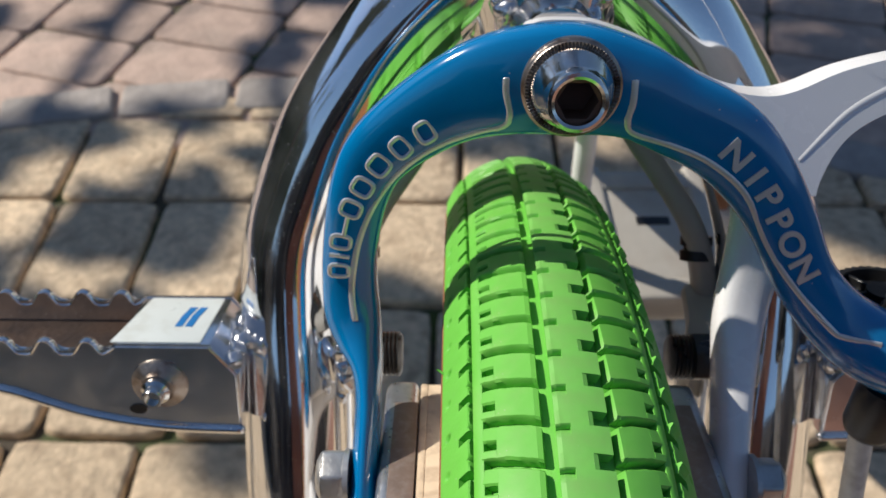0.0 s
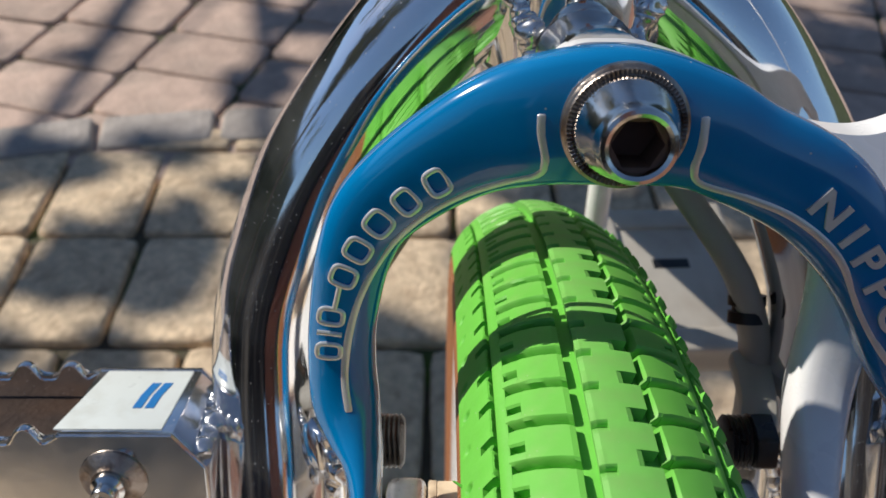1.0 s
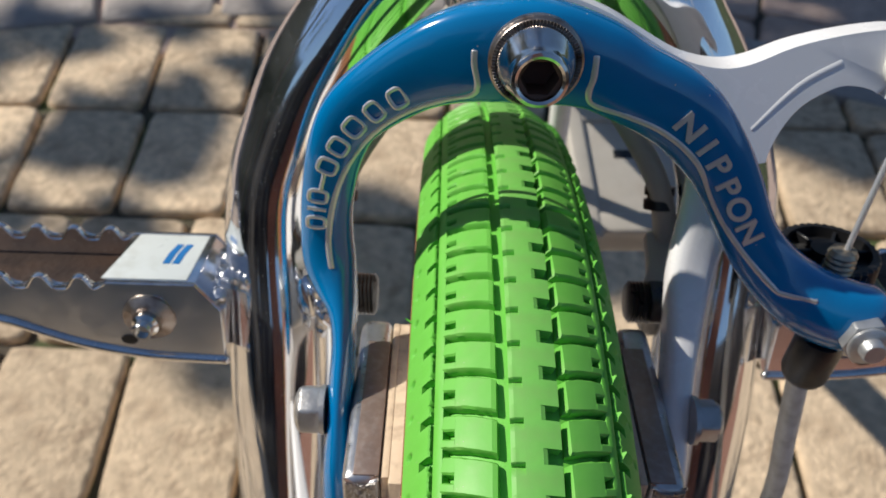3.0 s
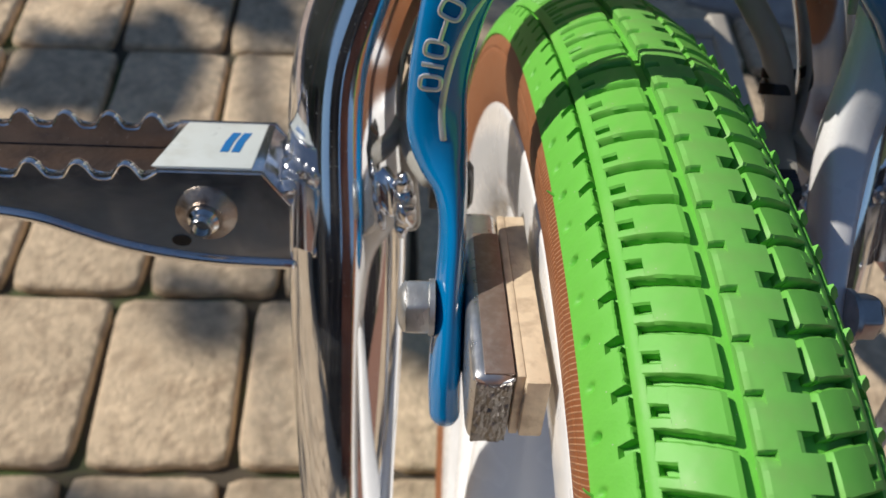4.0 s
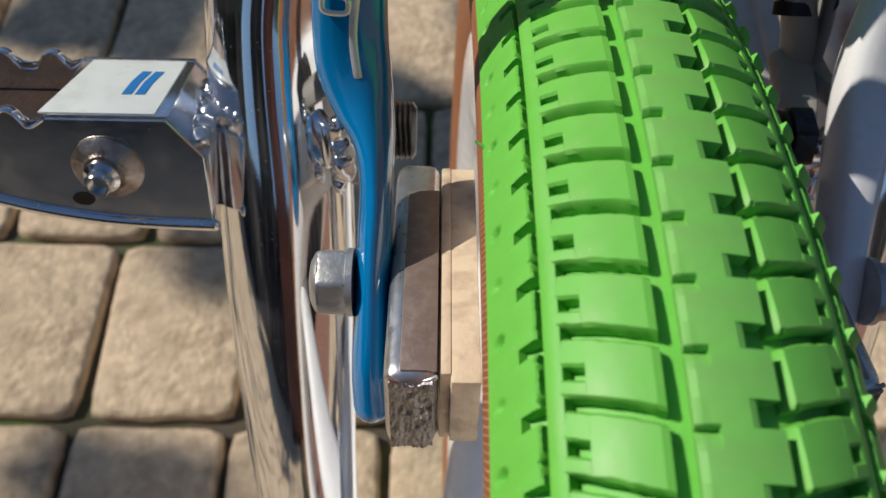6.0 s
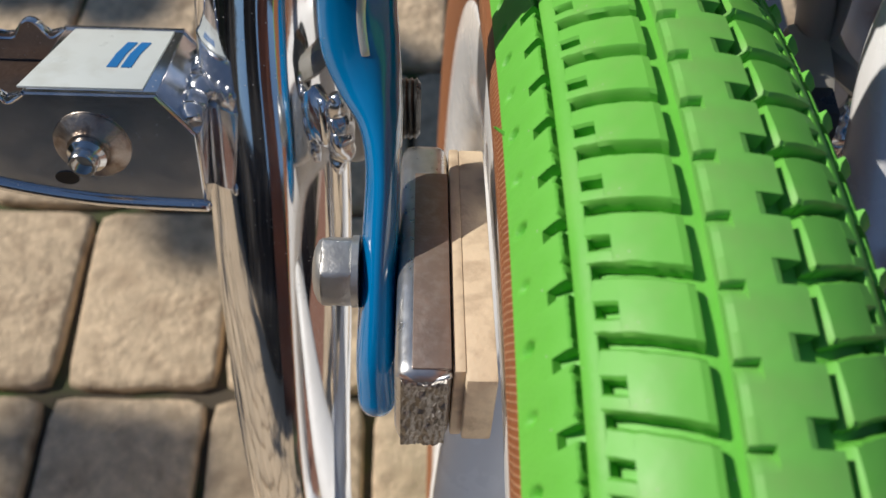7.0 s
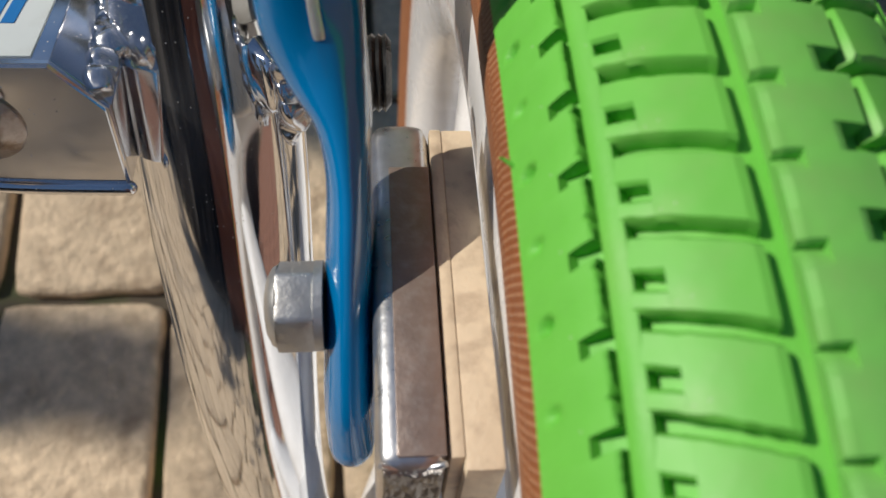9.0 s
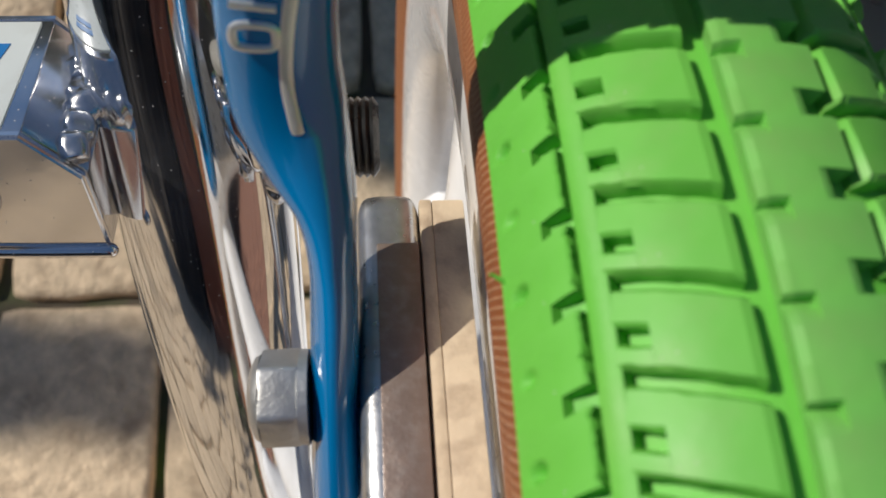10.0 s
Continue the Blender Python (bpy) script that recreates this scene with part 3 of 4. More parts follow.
# ---- front brake caliper ----
brake = thing("brake_caliper", FORK, "side pull brake caliper with blue front arm and white rear arm", "bicycle brake")
blue = part("blue_arm", sweep([
    (-43.0, -119, 20.5, 3.5, 4.8, 2.4), (-43.2, -112, 16, 3.7, 7.6, 2.4), (-43.0, -102, 10.8, 3.5, 8.4, 2.2), (-42.7, -91, 4.8, 3.2, 8.0, 2.1), (-42.5, -82, -1.2, 3.1, 7.2, 2.1), (-43.1, -75.5, -5.3, 3.9, 6.3, 2.3), (-45.0, -70, -8.4, 5.6, 5.5, 2.4), (-46.5, -64.0, -10.3, 6.6, 4.9, 2.7),
    (-46.9, -56, -11.3, 6.5, 4.6, 3.0), (-46.2, -46, -11.3, 6.4, 4.5, 3.5), (-43.4, -32, -10.5, 6.8, 4.5, 4), (-38.2, -22.4, -9.6, 7.5, 4.5, 4), (-25.8, -12.2, -7.0, 8.7, 4.5, 4), (-13.5, -6.6, -4.5, 10.4, 4.6, 4), (0.8, -5.2, -3.4, 11.2, 4.6, 4),
    (12.8, -7.2, -3.2, 9.8, 4.6), (21.5, -11.2, -3.2, 8.9, 4.6), (33.5, -17.5, -3.3, 8.9, 4.6), (42.6, -27.0, -3.4, 7.9, 4.6), (48.6, -36.0, -3.5, 7.2, 4.6), (55.5, -48.6, -3.4, 6.8, 4.6),
    (63.8, -58.6, -2.6, 7.6, 4.8, 3.4), (73, -65.4, -0.8, 8.8, 5.8, 2.6), (82, -69.2, 0.2, 9.6, 6.4, 2.4), (89, -70.6, 0.2, 9.0, 6.0, 2.4), (94, -71.2, 0, 5.6, 4.2, 2.4)], (0, 0, 1), 28, 4.0, 7, crown=0.12,
    round_ends=(True, False)), BLUE, brake, "glossy blue arm with silver outline", auto=50)


bm = bmesh.new()
bm.from_mesh(blue.data)
ARM_FACE = BVHTree.FromBMesh(bm)
bm.free()


def face_w(u, v):
    """Front face of the blue arm (mm) where a line along the steerer's normal meets it."""
    place = ARM_FACE.ray_cast(Vector((u, v, 40)) * 0.001, Vector((0, 0, -1)))[0]
    return place.z * 1000 if place else -3.0


def inlay(points, width, name, shift=(0, 0), lift=0.0):
    rows = [(u + shift[0], v + shift[1], face_w(u, v) - 0.1 + lift, width, 0.25) for u, v in points]
    return part(name, sweep(rows, (0, 0, 1), 10, 2.5, 5, round_ends=(True, True)), SILVER, blue, "silver pinstripe")


inlay([(-12.4, -4.0), (-12.3, -7.0), (-11.4, -11.5), (-12.6, -14.0), (-17, -15.4), (-24.4, -18.6), (-31, -23.0), (-36.7, -29.0), (-41.4, -36.8), (-44.4, -45.5), (-46.0, -56), (-45.4, -63.4)], 0.75, "pinstripe")
inlay([(12.7, -4.0), (12.7, -8.5), (12.1, -12.4), (13.9, -15.0), (21.2, -17.2), (30, -21.0), (38.3, -28), (44.3, -38.6), (49.6, -46.4), (56.4, -54.2), (62.8, -60.4), (65.6, -61.6), (72.7, -62.3)], 0.75, "pinstripe")


def letters(word, places, size):
    for ch, (u, v, turn) in zip(word, places):
        cu = bpy.data.curves.new("letter", 'FONT')
        cu.body = ch
        cu.size = size * 0.001
        cu.extrude = 0.00022
        cu.offset = 0.0002
        cu.align_x, cu.align_y = 'CENTER', 'CENTER'
        tmp = new("tmp", cu)
        me = bpy.data.meshes.new_from_object(tmp.evaluated_get(bpy.context.evaluated_depsgraph_get()))
        bpy.data.objects.remove(tmp)
        me.materials.append(SILVER)
        ob = new("letter", me)
        ob.parent = blue
        ob.matrix_local = mm(u, v, face_w(u, v) + 0.15, 0, 0, turn) @ Matrix.Diagonal((1.12, 0.95, 1, 1))


letters("NIPPON", [(34.6, -19.4, -42), (39.3, -24.0, -47), (42.8, -28.4, -52), (46.0, -33.8, -57), (49.6, -39.4, -58), (53.4, -45.4, -56)], 7.5)
# maker's mark as plain silver frames and bars, one for each character
for u, v, turn, w in [(-48.7, -51.0, 86, 3.0), (-48.4, -47.2, 82, 0.9), (-47.9, -43.6, 80, 3.2), (-46.6, -39.6, 166, 0.9), (-45.2, -35.2, 66, 3.7), (-42.4, -29.9, 58, 3.9), (-38.6, -24.6, 50, 4.3), (-33.8, -20.2, 42, 3.6), (-28.6, -16.4, 32, 3.6)]:
    if w > 1:
        loop = [2 * math.pi * k / 16 for k in range(17)]
        rows = [(w / 2 * math.copysign(abs(math.cos(a)) ** 0.6, math.cos(a)), 2.2 * math.copysign(abs(math.sin(a)) ** 0.6, math.sin(a)), 0.0, 0.5, 0.3) for a in loop]
    else:
        rows = [(0, -2.3, 0, 0.5, 0.3), (0, 0, 0, 0.5, 0.3), (0, 2.3, 0, 0.5, 0.3)]
    bm = sweep(rows, (0, 0, 1), 10, 2.5, 2)
    ob = part("mark", bm, SILVER, blue, "silver raised mark")
    ob.matrix_local = mm(u, v, face_w(u, v) + 0.1, 0, 0, turn)

top = [(-10.5, -3), (-8.8, 1.4), (-5.3, 3.8), (0.6, 4.2), (7.2, 3.6), (18.0, -0.2), (27.6, -5.6), (35.8, -9.6), (44.1, -11.0), (50.6, -9.8), (59.7, -5.8), (71.2, -2.8), (82.0, -1.4), (90.0, -2.6), (94.2, -7.6), (92.6, -14), (88, -17.2), (81.9, -16.6)]
low = [(78.1, -14.6), (73.0, -13.9), (69.1, -15.0), (63.8, -18.4), (60.3, -22.9), (57.8, -29.0), (56.6, -35.0), (52, -40), (45, -34), (36, -26), (22, -20), (8, -15), (-4, -14), (-9.5, -10), (-10.5, -3)]
outline = [(p[0], p[1]) for p in catmull(top + low, 4)][:-1]
bm = prism(outline[::-1], -20.0, -11.0)
bmesh.ops.bevel(bm, geom=[e for e in bm.edges if abs(e.verts[0].co.z - e.verts[1].co.z) < 1e-6], offset=0.0040, segments=6, affect='EDGES', profile=0.5)
for vert in bm.verts:  # the front leans back towards its top edge
    ahead = max(0.0, min(1.0, (vert.co.z + 0.0195) / 0.0085))
    vert.co.z -= 0.2 * ahead * (vert.co.y + 0.018)
white = part("white_arm", bm, WHITE, brake, "white painted arm with cable anchor", auto=30)
part("moulded_line", sweep([(70.5, -9.4, -13.6, 1.7, 1.0), (62.0, -14.6, -12.55, 1.5, 1.0), (53.0, -24.6, -10.5, 1.2, 0.9)], (0, 0, 1), 10, 2.2, 5, round_ends=(True, True)), WHITE, white)
part("white_leg", sweep([
    (46.0, -28, -15.2, 6, 3.6), (48.5, -38, -15, 6.6, 4), (48.5, -50, -14.5, 6.5, 4.2), (46.5, -64, -11.5, 6.0, 4.8), (45.4, -76, -6.0, 4.8, 5.6), (44.6, -90, 1.0, 4.0, 6.2), (44.2, -104, 8.0, 3.8, 6.4), (44, -119, 17, 3.6, 5.4)],
    (0, 0, 1), 24, 3.5, 6, round_ends=(False, True)), WHITE, white)

# pivot bolt: washer with knurled rim, cone, socket
washer = part("washer", lathe([(0, 0), (9.3, 0), (9.9, 0.6), (9.9, 2.2), (9.3, 2.8), (8.6, 2.9), (0, 2.9)], 60), TARNISH, brake, "worn knurled washer")
washer.matrix_local = mm(0.2, -5.2, 1.0)
knurl = lathe([(8.3, 2.8), (8.45, 3.3), (9.2, 3.3), (9.4, 2.8)], 160)
for v in knurl.verts:
    i = round(math.atan2(v.co.y, v.co.x) / (2 * math.pi / 160))
    if v.co.z > 0.003 and i % 2:
        v.co.z -= 0.0004
part("knurl", knurl, TARNISH, washer, "tarnished knurled ring")
cone = part("pivot_bolt", lathe([(8.2, 2.9), (8.3, 3.4), (8.0, 4.1), (6.35, 9.2), (6.0, 9.8), (6.0, 11.6), (5.65, 12.3), (5.0, 12.5), (4.4, 12.2), (4.2, 11.2)], 60, open_end=True), BOLT, brake, "polished cone shaped socket bolt")
cone.matrix_local = mm(0.2, -5.2, 1.0)
bm = bmesh.new()
o = [bm.verts.new((4.2e-3 * math.cos(a), 4.2e-3 * math.sin(a), 11.2e-3)) for a in (2 * math.pi * k / 24 for k in range(24))]
hx = hexagon(3.95)
inner = []
for k in range(24):
    a, b = hx[k // 4], hx[(k // 4 + 1) % 6]
    f = (k % 4) / 4
    inner.append((a[0] + (b[0] - a[0]) * f, a[1] + (b[1] - a[1]) * f))
i1 = [bm.verts.new((x * 1e-3, y * 1e-3, 10.9e-3)) for x, y in inner]
i2 = [bm.verts.new((x * 1e-3, y * 1e-3, 5.0e-3)) for x, y in inner]
for k in range(24):
    j = (k + 1) % 24
    bm.faces.new((o[k], o[j], i1[j], i1[k]))
    bm.faces.new((i1[k], i1[j], i2[j], i2[k]))
bm.faces.new(i2)
part("socket", bm, SOCKET_BROWN, cone, "dark brown hex socket")

# spring plate behind the arms
part("spring", sweep([(-44, -41, -15, 1.4, 0.8), (-38, -18.6, -15, 1.4, 0.8), (-19, -2.2, -16, 1.3, 0.8), (-2, 0.5, -21, 1.6, 0.8), (20, -5, -22, 1.6, 0.8), (38, -16, -22, 1.4, 0.8), (44, -38, -22, 1.4, 0.8)], (0, 0, 1), 10, 2.5, 6), STEEL, brake, "steel return spring")

def pad(s):
    """Brake pad beside the rim: metal holder, tan shoe, acorn nut."""
    def fx(a, b):
        return (a, b) if s < 0 else (-b, -a)
    tilt = mm(0, -101.5, 9, 4.0, 0, 0)
    c = 1.0 if s > 0 else 0.0
    x0, x1 = fx(-39.6, -30.6)
    bm = box(x0, x1, -10.0, 10.0, -28.5, 27.0, 3.2, 6)
    holder = part("pad_holder", bm, ALU, brake, "worn aluminium brake pad holder", auto=35)
    holder.matrix_local = tilt @ mm(c, 0, 0)
    a, b = fx(-36.9, -30.9)
    bm = box(a, b, 9.6, 10.16, -19.0, 25.6, 0.25)
    part("holder_face", bm, LINER, holder, "brown oxidised face of the holder")
    bm = box(x0 + 1.0, x1 - 0.8, -9.0, 9.2, 26.4, 27.3, 0.3, 2)
    bmesh.ops.subdivide_edges(bm, edges=[e for e in bm.edges if e.calc_length() > 0.004], cuts=26, use_grid_fill=True)
    for v in bm.verts:
        dip = max(0.0, 1 - ((v.co.x - (x0 + x1) * 0.0005) / 0.0036) ** 2) * max(0.0, v.co.y) / 0.0092
        v.co.z += 0.0006 * noise.noise(v.co * 420) + 0.0005 * noise.noise(v.co * 1500) + 0.0003 * noise.noise(v.co * 3200)
        v.co.y -= 0.001 * dip
    part("torn_end", bm, ROUGH_ALU, holder, "torn rough end of the holder", auto=None)
    rows = [((x0 + 0.6 + (x1 - x0 - 1.0) * k / 12), 9.5 - 1.5 * math.sin(math.pi * k / 12) ** 0.7 + 0.25 * noise.noise(Vector((k, s, 0))), 26.4 + 0.3 * noise.noise(Vector((k, 3, s))), 0.42 + 0.15 * noise.noise(Vector((k * 0.9, 7, s)))) for k in range(13)]
    part("burr", tube(rows, 0.4, 10, 3), ALU, holder, "bright burr round the torn end")
    x0, x1 = fx(-30.5, -28.6)
    part("shoe_lip", box(x0, x1, -8.2, 9.55, -27, 25.8, 0.5), TAN, holder, "pale tan rubber lip")
    x0, x1 = fx(-28.7, -23.8)
    part("brake_shoe", box(x0, x1, -7.0, 9.4, -27.0, 27.4, 0.6), TAN, holder, "tan rubber brake shoe")
    bm = prism(hexagon(6.6 if s < 0 else 5.6, 38), 0, 5.4, 0.7)
    nut = part("nut", turned(bm, mm(s * 47.2 + c, -96.5, 11.0, 0, s * 90, 0)), STEEL, brake, "zinc plated pad nut")
    part("nut_cap", turned(lathe([(r if s < 0 else r * 0.85, h) for r, h in ((5.8, 0), (5.4, 0.7), (4.0, 1.4), (2.4, 1.7), (0, 1.8))], 24), mm(s * 52.5 + c, -96.5, 11.0, 0, s * 90, 0)), STEEL, nut)
    part("nut_washer", turned(lathe([(0, 0), (6.3, 0), (6.3, 1.2), (0, 1.2)], 28), mm(s * 46.2 + c, -96.5, 11.0, 0, s * 90, 0)), STEEL, nut)


pad(-1)
pad(1)

# cable anchor, barrel, adjuster, nut at the end of the blue arm
anchor = part("anchor_bolt", lathe([(0, 0), (6.1, 0), (6.3, 0.6), (6.3, 2.9), (6.0, 3.3), (2, 3.4), (0, 3.4)], 40), ZINC, brake, "round worn cable anchor bolt")
anchor.matrix_local = mm(86.2, -8.9, -14.0)
wire = []
CABLE_LINE = [(79.5, -100, -6), (81.2, -66, -6), (82.2, -53, -6), (85, -30, -7), (88.5, -9, -8.4), (91.5, 4, -9), (99, 30, -9), (108, 56, -8)]
for k in range(7):
    rows = []
    line = catmull(CABLE_LINE, 14)
    for i, p in enumerate(line):
        a = i * 0.75 + k * 2 * math.pi / 7
        rows.append((p[0] + 0.5 * math.cos(a), p[1], p[2] + 0.5 * math.sin(a)))
    part("strand", tube(rows, 0.3, 6, 1), CABLE, brake, "twisted steel brake cable" if k == 0 else "")
ferr = [(0, 0), (3.6, 0)]
for k in range(6):
    ferr += [(3.7, k * 1.5 + 0.2), (4.1, k * 1.5 + 0.75), (3.7, k * 1.5 + 1.3)]
ferr += [(3.4, 9.4), (1.2, 9.6), (0, 9.6)]
f = part("barrel", lathe([(r * 0.9, h) for r, h in ferr], 28), BRASS, brake, "ribbed tarnished brass barrel adjuster")
f.matrix_local = mm(81.4, -63.5, -6, -90, 0, 0)
prof = [(12.6, 0), (12.9, 0.5), (12.9, 5.5), (12.4, 6.2), (10.6, 6.2), (10.4, 3.0), (4.5, 2.5), (4.5, 6), (0, 6)]
knob = lathe([(0, 0)] + prof, 72)
for v in knob.verts:
    r = math.hypot(v.co.x, v.co.y)
    if r > 0.0122:
        i = round(math.atan2(v.co.y, v.co.x) / (2 * math.pi / 72))
        v.co.x *= 1.0 if i % 2 else 0.955
        v.co.y *= 1.0 if i % 2 else 0.955
k_ob = part("adjuster_wheel", knob, BLACK, brake, "black knurled adjuster wheel", auto=25)
k_ob.matrix_local = mm(83, -66, -16, -90, 0, 0)
for k in range(6):
    b = box(4, 11, -0.5, 0.5, 2.6, 5.4, 0.2, 1)
    part("wheel_spoke", turned(b, Matrix.Rotation(k * math.pi / 3, 4, 'Z')), BLACK, k_ob)
body = part("adjuster_body", lathe([(0, 0), (1.8, 0), (2.0, -1.2), (4.4, -1.4), (5.6, -0.6), (6.2, 1.2), (6.2, 12), (5.4, 15), (0, 15)], 32), BLACK, brake, "black adjuster body")
body.matrix_local = mm(80.5, -92, -4, -78, 0, 0)
part("cable_housing", tube([(80.5, -88, -7), (83, -115, -7), (86, -150, -8), (84, -210, -16), (70, -280, -40)], 3.0, 16, 6), ZINC, brake, "pale grey cable housing")
bm = prism(hexagon(6.3, 10), 0, 4.4, 0.6)
end_nut = part("end_nut", turned(bm, mm(86, -71.2, 5.6)), STEEL, brake, "zinc plated hex nut")
part("nut_washer", turned(lathe([(0, 0), (5.2, 0), (5.2, 0.8), (4.7, 1.2), (0, 1.2)], 32), mm(86, -71.2, 9.9)), STEEL, end_nut)
part("stud", turned(lathe([(0, 0), (3.0, 0), (3.0, 7.6), (2.5, 8.2), (0, 8.2)], 24), mm(86, -71.2, 5.6)), STEEL, end_nut)


# ---- second caliper behind the fork ----
back = thing("rear_brake_caliper", FORK, "pale grey second brake caliper behind the fork", "bicycle brake")
for s in (-1, 1):
    arm = part("arm", sweep([(s * 2, -12, -82, 6, 4), (s * 17, -22, -76, 3.8, 4), (s * 32, -42, -66, 3.4, 4), (s * 45, -60, -58, 3.4, 4), (s * 51, -76, -56, 3.6, 4.4), (s * 53, -94, -55, 3.4, 5), (s * 51, -114, -51, 3.2, 5)],
                            (0, 0, 1), 16, 3, 5, round_ends=(True, True)), GREY, back)
    part("bracket", sweep([(s * 51, -84, -56, 5, 3), (s * 49, -87, -42, 4.5, 3), (s * 45, -88, -31, 4.5, 2.6)], (0, 1, 0), 14, 3, 4, round_ends=(True, True)), GREY, arm)
    nut = part("pad_nut", turned(prism(hexagon(7.0, 20), 0, 5, 0.8), mm(s * 42.0, -88, -28, 0, s * 90, 0)), DARKNUT, arm, "dark pad nut")
    part("nut_collar", turned(lathe([(0, 0), (6.4, 0)] + [(r, 0.4 + k * 1.1 + h) for k in range(5) for r, h in ((5.7, 0.0), (6.2, 0.5))] + [(5.0, 6.2), (0, 6.2)], 30), mm(s * 42.2, -88, -28, 0, -s * 90, 0)), DARKNUT, nut)
    part("clamp", turned(lathe([(0, 0), (4.6, 0), (4.6, 2.6), (3.6, 2.9), (3.6, 3.8), (4.6, 4.1), (4.6, 7), (0, 7)], 20), mm(s * 48.5, -66, -58, 70, 0, 0)), BLACK, arm, "black cable clamp")
    part("return_wire", tube([(s * 48, -70, -57), (s * 54, -82, -54), (s * 55, -95, -52), (s * 51, -112, -48)], 0.9, 8, 5), STEEL, arm, "bent spring wire")




# ---- pedal on the crank behind the wheel, white cable ----
pedal = thing("pedal", pose(0.078, 0.300, 0.325, 10, 4, 6), "dusty off-white plastic pedal behind the fork", "pedal")
part("body", box(-31, 31, -39, 39, -9, 9, 4, 4), PALE, pedal, "dusty off-white plastic body")
for dx in (-27, 27):
    part("side_rail", box(dx - 5, dx + 5, -42, 42, -11, 11.5, 2.5, 3), PALE, pedal)
for dy in (-33, 33):
    part("cross_bar", box(-26, 26, dy - 6, dy + 6, -10, 10.8, 2.5, 3), PALE, pedal)
# the slot's dark inside is painted as a thin black slab
part("slot", box(-9, 8, 5, 10, 8.6, 9.3, 0.2), BLACK, pedal, "dark slot in the pedal")
part("spindle", tube([(-10, 0, -1), (-45, 0, -1)], 5, 16, 1), STEEL, pedal, "steel pedal spindle")
bike = thing("bicycle", pose(-0.0145, 0.222, 0.528), "white painted bicycle down tube behind the headset", "bicycle")
part("down_tube", tube([(0, 0, 0), (-8, 110, -72), (-20, 300, -195), (-26, 400, -262)], 16.5, 28, 5), WHITE, bike)
part("head_lug", turned(lathe([(17, -4), (19.5, -2), (19.5, 9), (17, 12)], 32), mm(-3, 30, -19.5, 123, 0, 0)), WHITE, bike)
hose = thing("cable_housing", pose(0.034, 0.285, 0.39), "white plastic cable housing hanging behind the wheel", "cable")
part("housing", tube([(2, 14, 260), (0, 4, 120), (0, 0, 40), (1, -2, -20), (6, 0, -90), (20, 10, -150)], 4.6, 14, 5), WHITE, hose)


